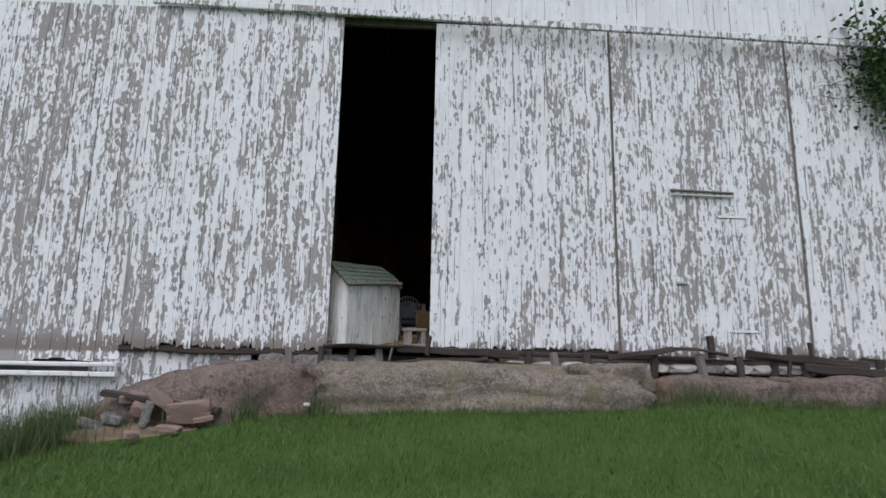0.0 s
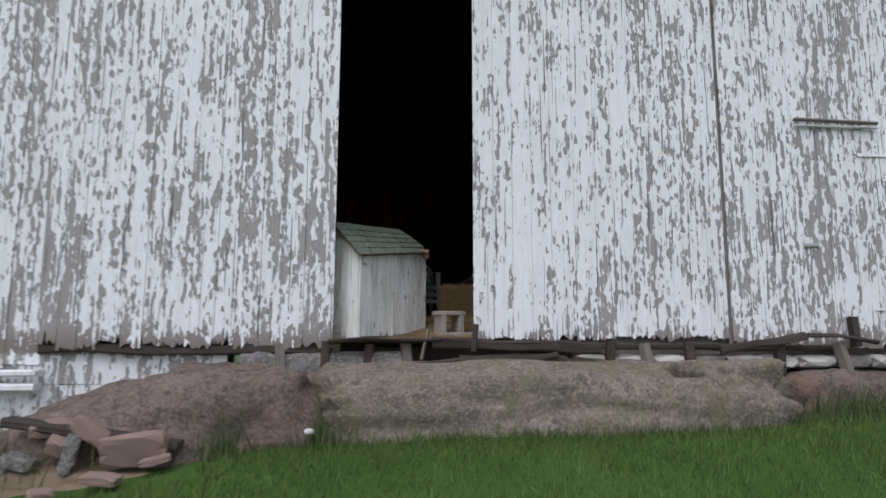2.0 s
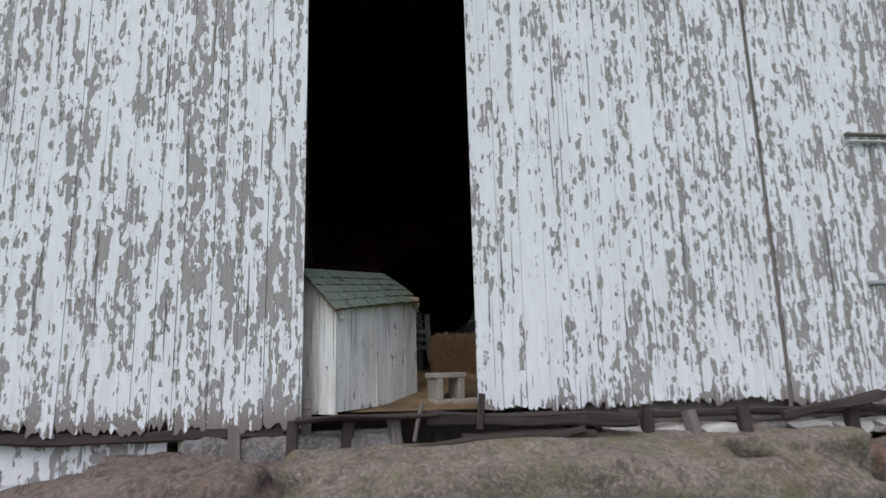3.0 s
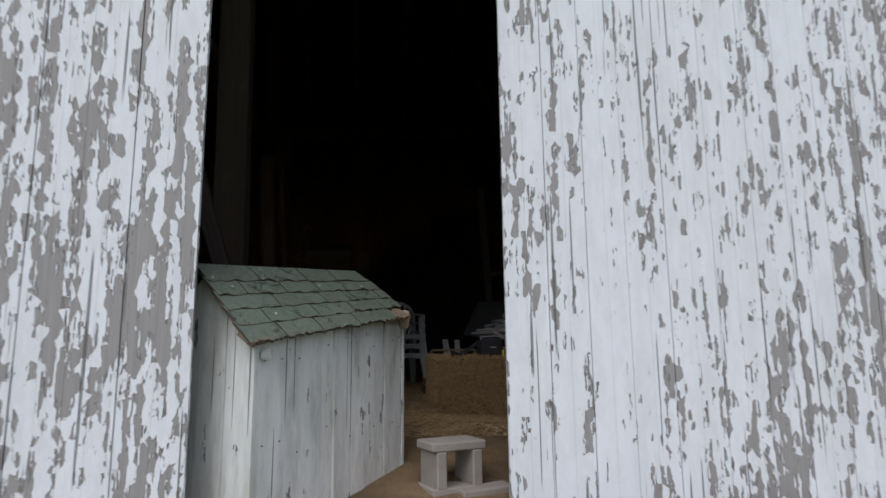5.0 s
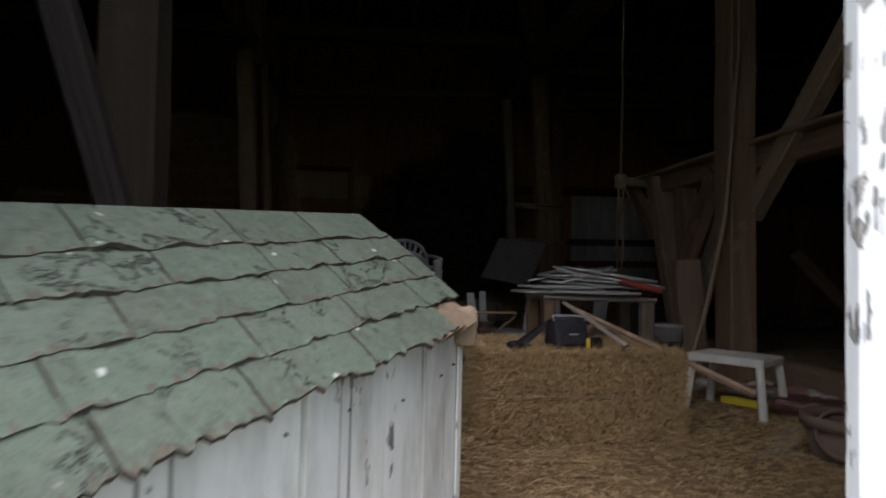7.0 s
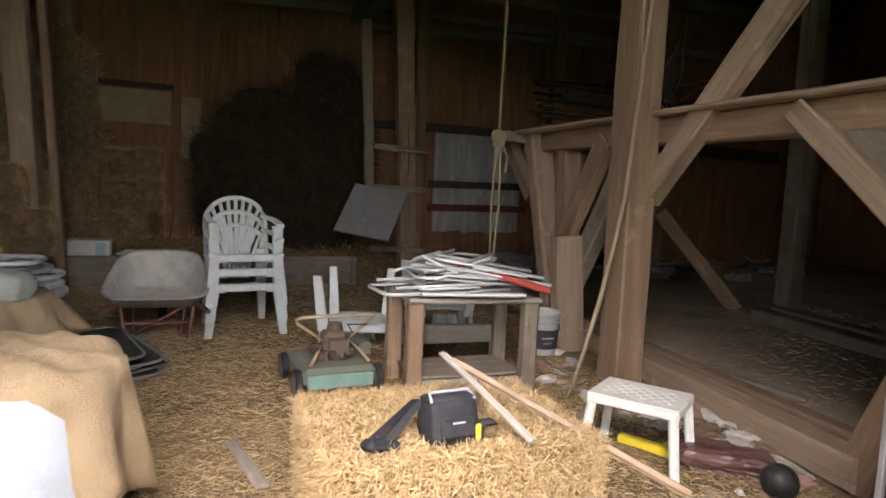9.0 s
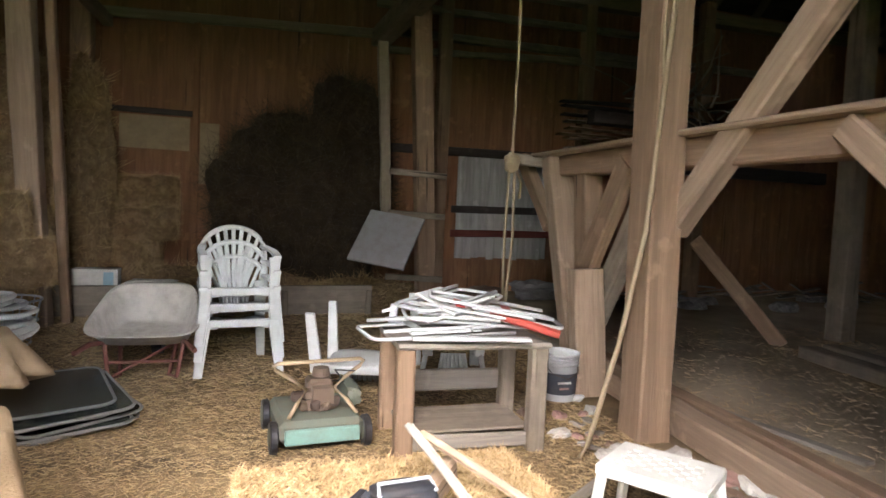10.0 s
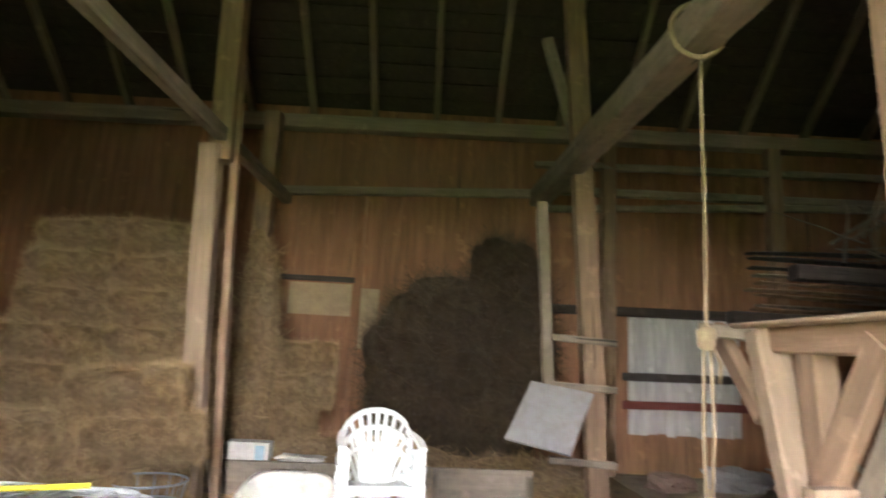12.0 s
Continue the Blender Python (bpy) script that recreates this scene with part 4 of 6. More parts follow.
# hollow with fallen bricks under the left boulder
soilpatch = tagged(part("bare_earth", rock_mesh((1.7, 0.8, 0.30), 31, 0.2, 4, 0.3), "dirt", None, smooth=True), "bare brown earth in a washed-out hollow", "earth")
soilpatch.location = (-2.95, 6.50, 0.80)
timber_h = tagged(timber("old_plank", (-3.42, 6.34, 1.24), (-2.25, 6.30, 1.08), 0.14, 0.06, "rot"), "rotten dark plank under the foundation boulder", "plank")
for i, (p, s, r) in enumerate((((-2.62, 6.16, 1.00), (0.40, 0.09, 0.20), (18, -6, 4)), ((-2.92, 6.18, 1.12), (0.24, 0.10, 0.11), (0, 35, 10)), ((-3.02, 6.14, 0.98), (0.08, 0.10, 0.24), (0, 12, 20)),
                               ((-3.25, 6.30, 1.12), (0.22, 0.13, 0.09), (10, -8, 30)), ((-3.12, 6.22, 1.02), (0.15, 0.12, 0.12), (30, 20, 0)), ((-3.35, 6.16, 0.93), (0.20, 0.10, 0.08), (5, 10, -20)),
                               ((-2.46, 6.10, 0.94), (0.18, 0.08, 0.05), (0, -12, 15)), ((-2.96, 5.72, 0.82), (0.12, 0.09, 0.07), (15, 5, 40)), ((-3.55, 6.18, 0.87), (0.24, 0.12, 0.08), (0, 15, 5)), ((-2.72, 5.95, 0.86), (0.22, 0.10, 0.06), (8, 4, -10)))):
    o = part("broken_block", rock_mesh((s[0] * 1.05, s[1] * 1.05, s[2] * 1.05), 50 + i, 0.10, 3, 0.92), "block_pink" if i % 3 != 2 else "granite_grey", None)
    o.matrix_basis = pose(p[0] + 0.10, p[1] + 0.06, p[2] + 0.07, *r)
    tagged(o, "broken pinkish brick lying in the hollow" if i % 3 != 2 else "small grey stone lying in the hollow", "brick", "rubble in the hollow")
chip = part("stone_chip", rock_mesh((0.07, 0.05, 0.04), 77, 0.25, 2, 0.6), "white_plastic")
chip.location = (-1.41, 6.38, 1.15)
tagged(chip, "small white stone chip on the boulder", "stone")

# sill: blocks, joist ends and rotten beams under the doors
for i, (x, w, z) in enumerate(((-1.92, 0.30, 1.56), (-1.56, 0.32, 1.55), (-1.22, 0.27, 1.55), (-0.88, 0.28, 1.55))):
    o = part("foundation_block", rock_mesh((w * 1.2, 0.34, 0.25), 90 + i, 0.08, 3, 0.93), "granite_grey", None, smooth=False)
    o.location = (x, 7.18, z)
    tagged(o, "squared grey stone under the door sill", "stone block", "sill stones")
for i in range(19):
    x = 0.55 + i * 0.33
    o = part("foundation_block", rock_mesh((0.34, 0.3, 0.12), 120 + i, 0.15, 2, 0.85), "pale_stone" if i % 4 else "granite_grey", None)
    o.location = (x, 7.2, 1.59)
    tagged(o, "pale flat stone under the door sill", "stone block", "sill stones")
for i, x in enumerate((-1.74, -1.39, -1.06, -0.71, 0.62, 0.97, 1.32, 1.68, 2.46, 3.05, 3.5, 3.9, 4.3, 4.75, 5.2)):
    o = timber("joist_end", (x, 6.99 + 0.02 * (i % 3), 1.48), (x + 0.03 * ((i % 3) - 1), 7.06, 1.74 + 0.02 * (i % 2)), 0.075, 0.08, "rot" if i % 3 else "bare", cuts=4)
    tagged(o, "rotten stub of a floor joist", "joist", "joist ends")
for p, q, w, h, mt, lb in (((-1.36, 6.98, 1.765), (-0.45, 6.98, 1.775), 0.14, 0.035, "rot", "weathered brown pallet board under the dog house"),
                           ((-0.52, 6.96, 1.755), (0.86, 6.94, 1.715), 0.10, 0.085, "rot", "rotten dark sill beam below the door"),
                           ((-0.74, 6.86, 1.565), (0.50, 6.90, 1.655), 0.05, 0.055, "rot", "grey split timber lying on the boulder"),
                           ((-0.30, 6.92, 1.60), (0.58, 6.96, 1.60), 0.10, 0.12, "rot", "rotten timber lying on the boulder"),
                           ((0.8, 7.10, 1.735), (3.0, 7.10, 1.715), 0.06, 0.05, "rot", "dark rotten sill board under the wall"),
                           ((1.90, 6.95, 1.70), (2.70, 7.00, 1.80), 0.05, 0.06, "rot", "broken dark sill piece leaning up"),
                           ((2.7, 6.98, 1.82), (3.35, 7.02, 1.77), 0.05, 0.035, "rot", "thin broken wood strip"),
                           ((3.55, 6.96, 1.77), (5.0, 6.98, 1.66), 0.08, 0.09, "rot", "rotten dark sill beam below the wall"),
                           ((4.2, 6.94, 1.64), (6.2, 6.98, 1.50), 0.09, 0.10, "rot", "fallen rotten beam below the wall"),
                           ((3.18, 7.06, 1.72), (3.16, 7.06, 1.98), 0.05, 0.09, "rot", "dark split batten on the hatch"),
                           ((-3.66, 7.06, 1.70), (-1.45, 7.06, 1.69), 0.03, 0.07, "rot", "dark rotten lower edge of the door"),
                           ((4.02, 6.93, 1.52), (4.06, 6.95, 1.86), 0.05, 0.07, "rot", "upright dark stub below the wall"),
                           ((4.32, 6.93, 1.54), (4.30, 6.95, 1.92), 0.05, 0.06, "rot", "upright dark stub below the wall"),
                           ((-0.18, 6.93, 1.68), (-0.16, 6.95, 1.90), 0.05, 0.08, "rot", "upright dark stub below the wall"),
                           ((-0.60, 6.92, 1.62), (-0.55, 6.93, 1.86), 0.02, 0.06, "bare", "thin grey board stub")):
    tagged(timber("old_beam", p, q, w, h, mt, rough=0.032, cuts=16), lb, "beam", "rotten sill timbers")
# broken lower corner of the left door: bare clapboards behind it
for i in range(3):
    o = timber("clapboard", (-1.62, 7.09, 1.70 + 0.075 * i), (-1.28, 7.09, 1.705 + 0.075 * i), 0.02, 0.07, "bare", door_1, cuts=4)
timber("stud", (-1.37, 7.10, 1.55), (-1.37, 7.10, 1.90), 0.06, 0.06, "rot", door_1, 0.012, up=(0, 1, 0))

# dark gaps between the sections are covered by grey battens
for x in (2.117, 4.49):
    timber("batten", (x, W + 0.012, 1.72), (x - 0.01, W + 0.012, 5.95), 0.035, 0.02, "bare", front, 0.002, up=(0, 1, 0))
# hatch hardware
for z, xa in ((3.47, 3.42), (2.05, 3.45)):
    b = box((0.36, 0.008, 0.03), (0, 0, 0), 0.002)
    h = part("strap_hinge", b, "paint_good", door_3, "white painted strap hinge")
    h.location = (xa + 0.18, 7.128, z)
lt = part("latch", box((0.13, 0.03, 0.032), (0, 0, 0), 0.006), "galv", door_3, "pale galvanised latch")
lt.location = (2.90, 7.12, 2.62)
part("latch_plate", box((0.05, 0.02, 0.07), (2.86, 7.125, 2.66), 0.004), "paint_good", door_3)

# vine at the corner above
def vine_place(rng, n):
    c = np.array([5.98, 7.0, 5.5])
    p = c + rng.normal(0, 1, (n, 3)) * (0.33, 0.10, 0.36)
    p[:, 1] = np.minimum(p[:, 1], 7.1)
    w = rng.normal(0, 1, (n, 3)) + (0, -0.6, -0.3)
    return p, w / np.linalg.norm(w, axis=1, keepdims=True)


vine = thing("climbing_vine", "dark green leafy vine climbing the barn wall", "vine")
strand_thing("leaves", strands(2600, vine_place, 0.075, 0.026, 0.25, 21), "leaf", "", "", vine)
rng = random.Random(8)
for i in range(9):
    p = Vector((5.7 + rng.uniform(-0.2, 0.4), 7.10, 5.4 + rng.uniform(-0.3, 0.4)))
    d = Vector((-1, 0, rng.uniform(-0.4, 1.3))).normalized()
    pts = []
    for k in range(9):
        pts.append(p.copy())
        d = (d + Vector((rng.uniform(-0.3, 0.2), 0, rng.uniform(-0.4, 0.35)))).normalized()
        p = p + d * 0.12
        p.y = 7.125
    part("stem", tube(pts, 0.006, 5, None, 0.3), "rot", vine)

# ---- things in the doorway ----
block = thing("concrete_block", "grey hollow concrete block standing in the doorway", "concrete block", pose(-0.33, 7.66, 1.80, 0, 0, 20))
for s, c in (((0.27, 0.19, 0.04), (0, 0, 0.215)), ((0.27, 0.19, 0.04), (0, 0, 0.02)), ((0.05, 0.19, 0.16), (-0.09, 0, 0.115)), ((0.05, 0.19, 0.16), (0.09, 0, 0.115))):
    part("web", box(s, c, 0.006), "concrete", block)
o = part("paving_brick", box((0.24, 0.11, 0.05), (0, 0, 0), 0.006), "concrete")
o.matrix_basis = pose(-0.19, 7.58, 1.815, 0, -3, 14)
tagged(o, "grey concrete brick lying against the block", "brick")
pl = thing("pallet", "weathered wooden pallet under the dog house", "pallet")
for k in range(4):
    timber("slat", (-1.5 + 0.02 * k, 7.18 + 0.14 * k, 1.765), (-0.42, 7.16 + 0.14 * k, 1.77), 0.10, 0.02, "rot", pl, cuts=5)

# hay bale with straw
def hay_block(size, seed, strands_n, name="hay_bale", label="golden straw bale", mat="straw", core="hay_core", slump=0.05, slen=0.07, fill=1.0):
    """An oblong bale: a rounded dented core, a coat of straws and two strings."""
    t = thing(name, label, "hay bale")
    b = bmesh.new()
    bmesh.ops.create_cube(b, size=1.0)
    bmesh.ops.subdivide_edges(b, edges=b.edges[:], cuts=9, use_grid_fill=True)
    for v in b.verts:
        d = v.co.copy()
        r = max(abs(d.x), abs(d.y), abs(d.z)) * 2
        k = 1 - 0.07 * sum((2 * abs(a)) ** 6 for a in d) / 3
        p = Vector((d.x * size[0], d.y * size[1], d.z * size[2])) * k * fill
        n = noise.noise_vector(p * 7 + Vector((seed, 0, 0))) * slump * 0.7
        v.co = p + n + Vector((0, 0, size[2] * 0.5 * fill))
    part("bale_core", b, core, t, smooth=False)

    def place(rng, n):
        f = rng.integers(0, 5, n)
        a, c = rng.uniform(-0.5, 0.5, n), rng.uniform(-0.5, 0.5, n)
        z = np.zeros(n)
        p, nr = np.zeros((n, 3)), np.zeros((n, 3))
        for k, (ax, sg) in enumerate(((0, 1), (0, -1), (1, -1), (1, 1), (2, 1))):
            s = f == k
            o1, o2 = [i for i in range(3) if i != ax]
            p[s, ax], p[s, o1], p[s, o2] = sg * 0.485, a[s], c[s]
            nr[s, ax] = sg
        p *= np.array(size) * 0.97
        p[:, 2] += size[2] / 2
        w = rng.normal(0, 0.75, (n, 3)) * (1 - 0.5 * np.abs(nr)) + nr * 0.26
        return p, w / np.linalg.norm(w, axis=1, keepdims=True)
    strand_thing("straw_coat", strands(strands_n, place, slen, 0.0017, 0.09, seed), mat, "", "", t)
    return t


bale = hay_block((0.98, 0.70, 0.41), 4, 60000, label="golden straw bale lying on the barn floor", mat="straw_pale", slen=0.038, fill=0.93)
bale.matrix_basis = pose(0.19, 9.46, 1.985, 0, 0, 2)
for z in (0.20,):
    part("twine", tube([(-0.49, -0.335, z), (-0.2, -0.338, z + 0.005), (0.2, -0.337, z - 0.006), (0.49, -0.333, z)], 0.004, 5), "rope", bale)

# bag on the bale
bag = thing("camera_bag", "small black zipped camera bag with grey trim", "bag", pose(0.15, 9.27, 2.370, -12, 0, 8) @ Matrix.Diagonal((0.90, 0.92, 0.74, 1)))
b = rock_mesh((0.21, 0.15, 0.21), 9, 0.05, 4, 0.62)
part("body", b, "black_cloth", bag, smooth=True).location = (0, 0, 0.10)
part("flap", rock_mesh((0.19, 0.14, 0.05), 12, 0.05, 3, 0.5), "black_cloth", bag, smooth=True).location = (0, 0, 0.195)
part("trim", tube([(-0.085, -0.05, 0.19), (-0.08, -0.02, 0.228), (0.08, -0.02, 0.228), (0.085, -0.06, 0.19)], 0.007, 6), "grey_plastic", bag, "grey piping")
part("pocket", box((0.13, 0.03, 0.09), (0, -0.072, 0.075), 0.012), "black_cloth", bag)
part("label", box((0.05, 0.003, 0.008), (0, -0.089, 0.10)), "grey_plastic", bag)
part("strap", prism([Vector((-0.10, 0.03, 0.20)), Vector((-0.27, -0.02, 0.05)), Vector((-0.30, 0.05, 0.05)), Vector((-0.10, 0.09, 0.19))], 0.03), "black_cloth", bag)
part("strap_pad", box((0.14, 0.08, 0.05), (-0.27, -0.01, 0.035), 0.018, Euler((0, 0.2, 0.2)).to_matrix().to_4x4()), "black_cloth", bag)
tape = thing("tape_measure", "yellow and chrome tape measure on the bale", "tape measure", pose(0.27, 9.25, 2.385, 0, 0, 5))
part("case", box((0.075, 0.045, 0.06), (0, 0, 0.03), 0.010), "black_plastic", tape)
part("face", box((0.05, 0.006, 0.045), (0.01, -0.024, 0.03), 0.003), "chrome", tape, "chrome side")
part("grip", box((0.02, 0.048, 0.05), (-0.035, 0, 0.03), 0.004), "yellow_plastic", tape, "yellow grip")
o = timber("board", (0.22, 9.56, 2.59), (0.37, 9.10, 2.42), 0.03, 0.018, "board_grey", cuts=5)
tagged(o, "thin grey split board lying over the bale", "board")
o = timber("wooden_strip", (0.26, 9.56, 2.56), (0.92, 9.00, 2.23), 0.02, 0.03, "timber_pale", cuts=8)
tagged(o, "long pale wooden strip leaning off the bale", "wooden strip")
o = timber("wood_offcut", (0.24, 9.42, 2.40), (0.36, 9.56, 2.44), 0.05, 0.09, "timber_pale", cuts=4)
tagged(o, "short brown wood offcut on the bale", "wood offcut")

# stool
def stool_legs(parent, tops, feet, w, mat):
    for a, c in zip(tops, feet):
        timber("leg", a, c, w, w * 0.8, mat, parent, 0.0, cuts=3)


stool = thing("plastic_stool", "white plastic step stool with woven-pattern perforated top", "stool", pose(1.28, 9.74, 1.985, 0, 0, -53))
SW, SD, SH = 0.40, 0.31, 0.325
ST = SH
top = bmesh.new()
nx, ny = 26, 19
gv = [[top.verts.new((-SW / 2 + SW * i / nx, -SD / 2 + SD * j / ny, ST)) for j in range(ny + 1)] for i in range(nx + 1)]
for i in range(nx):
    for j in range(ny):
        hole = 2 < i < nx - 3 and 2 < j < ny - 3 and (i % 4 in (0, 1)) == (((j - 1) // 2) % 2 == 0) and j % 2 == 0
        if not hole:
            top.faces.new((gv[i][j], gv[i + 1][j], gv[i + 1][j + 1], gv[i][j + 1]))
top.normal_update()
bmesh.ops.solidify(top, geom=top.faces[:], thickness=0.012)
bmesh.ops.recalc_face_normals(top, faces=top.faces[:])
part("seat", top, "stool_plastic", stool, "perforated seat grid")
for s, c in (((SW, 0.012, 0.04), (0, -SD / 2, ST - 0.025)), ((SW, 0.012, 0.04), (0, SD / 2, ST - 0.025)), ((0.012, SD, 0.04), (-SW / 2, 0, ST - 0.025)), ((0.012, SD, 0.04), (SW / 2, 0, ST - 0.025))):
    part("apron", box(s, c, 0.004), "stool_plastic", stool)
for sx in (-1, 1):
    for sy in (-1, 1):
        timber("leg", (sx * (SW / 2 - 0.022), sy * (SD / 2 - 0.018), ST - 0.01), (sx * (SW / 2 + 0.012), sy * (SD / 2 + 0.010), 0.0), 0.042, 0.036, "stool_plastic", stool, 0.0, cuts=3)

# litter round the stool
lev = thing("yellow_tool", "yellow plastic caulking tool lying on the floor", "tool", pose(1.38, 9.80, 2.0, 0, 0, -62))
part("body", box((0.28, 0.05, 0.045), (0, 0, 0.022), 0.008), "yellow_plastic", lev)
part("handle", box((0.05, 0.12, 0.035), (0.08, 0.06, 0.018), 0.008), "yellow_plastic", lev)
pk = thing("plastic_sack", "crumpled dark red plastic sack on the floor", "sack", pose(1.62, 9.55, 1.98, 0, 0, -35))
b = rock_mesh((0.40, 0.22, 0.13), 140, 0.25, 4, 0.7)
part("body", b, "red_sack", pk).location = (0, 0, 0.05)
o = part("rubber_ball", rock_mesh((0.15, 0.15, 0.15), 3, 0.02, 3, 0.0), "black_plastic", None, smooth=True)
o.location = (1.65, 9.28, 2.055)
tagged(o, "worn black rubber ball on the floor", "ball")
rng = random.Random(12)
for i, (x, y) in enumerate(((2.0, 10.2), (1.9, 9.95), (2.1, 9.9), (1.75, 9.6), (2.2, 10.4), (1.7, 10.15), (1.95, 10.5), (1.88, 9.72), (1.80, 9.88), (2.0, 9.80), (1.95, 9.62), (1.72, 9.75), (2.05, 10.05), (1.7, 10.05), (1.62, 10.3), (1.85, 10.25), (1.55, 10.55), (1.9, 9.45), (1.78, 9.35), (1.45, 10.9), (1.6, 11.2), (1.4, 11.3))):
    s = rng.uniform(0.10, 0.22)
    o = part("litter", rock_mesh((s, s * 0.7, 0.06), 200 + i, 0.45, 3, 0.4), rng.choice(["paper", "paper", "pinkpaper", "litter_brown"]), None)
    o.matrix_basis = pose(x, y, 2.0, rng.uniform(-10, 10), rng.uniform(-10, 10), rng.uniform(0, 360))
    tagged(o, "crumpled scrap of paper and plastic on the floor", "litter", "floor litter")
for i, (p, q) in enumerate((((0.90, 8.87, 1.99), (1.42, 9.38, 1.99)), ((-0.51, 10.33, 2.0), (-0.40, 9.85, 2.0)), ((1.45, 10.35, 2.01), (1.1, 10.1, 2.0)), ((1.5, 10.75, 2.0), (1.75, 10.3, 2.01)))):
    o = timber("floor_board", p, q, 0.10 if i < 1 else 0.06, 0.02, "board_grey", cuts=5, rough=0.01)
    tagged(o, "short grey board lying on the straw", "board", "loose boards")

for i in range(46):
    s = rng.uniform(0.04, 0.13)
    x, y = rng.uniform(1.45, 2.0), rng.uniform(9.2, 11.6)
    if abs(x - 1.9) < 0.2 and abs(y - 10.8) < 0.25:
        continue
    o = part("litter", rock_mesh((s, s * 0.7, 0.04), 300 + i, 0.45, 2, 0.5), rng.choice(["paper", "pinkpaper", "litter_brown", "board_grey", "pale_stone"]), None)
    o.matrix_basis = pose(x, y, 1.995, rng.uniform(-15, 15), rng.uniform(-15, 15), rng.uniform(0, 360))
    tagged(o, "small scrap of rubbish on the floor", "litter", "floor litter")

# pots and red cabinet
def pot(x, y, z, r, h, rx=0, ry=0, name="flower_pot"):
    t = thing(name, "dusty terracotta flower pot on the floor", "flower pot", pose(x, y, z, rx, ry, 0), "flower pots")
    prof = [(r * 0.68, 0), (r * 0.92, h * 0.78), (r, h * 0.78), (r, h), (r * 0.9, h), (r * 0.60, 0.02)]
    for nm, pr in (("wall", prof[:2] + [prof[1], (r * 0.84, h * 0.78), (r * 0.6, 0.02)]), ("rim", prof[2:5] + [(r * 0.86, h * 0.78), prof[2]])):
        b = bmesh.new()
        rows = [[b.verts.new((q * math.cos(a), q * math.sin(a), zz)) for a in [2 * math.pi * k / 20 for k in range(20)]] for q, zz in pr]
        for a, c in zip(rows, rows[1:]):
            for i in range(20):
                b.faces.new((a[i], a[(i + 1) % 20], c[(i + 1) % 20], c[i]))
        bmesh.ops.remove_doubles(b, verts=b.verts[:], dist=1e-5)
        part(nm, b, "terracotta", t, smooth=True)
    return t


pot(1.20, 8.80, 1.97, 0.18, 0.21)
pot(1.15, 8.62, 1.97, 0.12, 0.15, 60, 20)
pot(1.16, 8.82, 2.05, 0.11, 0.13, 50, -30)
cab = thing("metal_cabinet", "rusty brown steel cabinet with boards on top", "cabinet", pose(1.72, 8.42, 1.95))
part("body", box((0.86, 0.44, 0.83), (0, 0, 0.415), 0.008), "brown_steel", cab)
part("flashing", box((0.03, 0.05, 0.10), (-0.44, 0.18, 0.76), 0.004), "galv", cab, "bent galvanised corner piece")
part("corner_strip", box((0.02, 0.02, 0.70), (-0.435, 0.225, 0.36), 0.003), "galv", cab)
for k, (dx, z) in enumerate(((0.0, 0.845), (0.05, 0.865), (-0.03, 0.885))):
    o = timber("board", (1.22 + dx, 8.56 - 0.05 * k, 1.95 + z), (2.2, 8.50 + 0.05 * k, 1.95 + z + 0.004), 0.16, 0.018, "board_grey", cuts=4)
    tagged(o, "grey board stacked on the steel cabinet", "board", "boards on cabinet")


# ---- the work table and what lies on it ----
table = thing("work_table", "small rough wooden work table with a low shelf", "table", pose(0.86, 10.98, 1.985))
for k in range(3):
    timber("top_board", (-0.43, -0.19 + 0.19 * k, 0.585), (0.41, -0.19 + 0.19 * k, 0.58), 0.185, 0.03, "board_grey", table, 0.004, cuts=5)
for sx in (-0.38, 0.36):
    for sy in (-0.22, 0.22):
        timber("leg", (sx, sy, 0.0), (sx, sy, 0.57), 0.095, 0.085, "timber_grey" if sx > 0 else "timber", table, 0.004, cuts=4, up=(0, 1, 0))
timber("stretcher", (-0.38, 0.25, 0.27), (0.36, 0.25, 0.27), 0.03, 0.13, "board_grey", table, cuts=4)
timber("stretcher", (-0.38, -0.2, 0.06), (0.36, -0.2, 0.06), 0.04, 0.08, "board_grey", table, cuts=4)
timber("shelf", (-0.36, 0.02, 0.11), (0.34, 0.02, 0.11), 0.42, 0.02, "timber_grey", table, cuts=4)

rng = random.Random(21)


def chair_frame(x, y, z, yaw, tilt, length, mat, seat):
    """A folded tubular lawn chair: two bent tubes and slats between."""
    t = thing("folding_chair", "folded white tube lawn chair lying on the table" if mat == "alu" else "folded lawn chair with red slats on the table", "folding chair", pose(x, y, z, 0, tilt, yaw), "folded lawn chairs")
    w = 0.19
    for dz, k in ((0.0, 1.0), (0.035, 0.85)):
        l = length * k
        pts = [(-l / 2, -w, dz), (l / 2 - 0.06, -w, dz), (l / 2 - 0.015, -w + 0.02, dz), (l / 2, -w + 0.06, dz), (l / 2, w - 0.06, dz), (l / 2 - 0.015, w - 0.02, dz), (l / 2 - 0.06, w, dz), (-l / 2, w, dz)]
        if k < 1:
            pts = [(-p[0], p[1] * 0.85, p[2]) for p in pts]
        part("tube_frame", tube(pts, 0.0105, 7), mat, t, smooth=True)
    for i in range(2):
        part("slat", box((0.05, w * 1.9, 0.008), (-length * 0.22 + i * length * 0.36, 0, 0.018), 0.002), seat, t)
    for sy in (-1, 1):
        part("arm_rest", box((length * 0.42, 0.04, 0.016), (0.05, sy * (w + 0.02), 0.03), 0.006), "white_plastic", t)
    return t


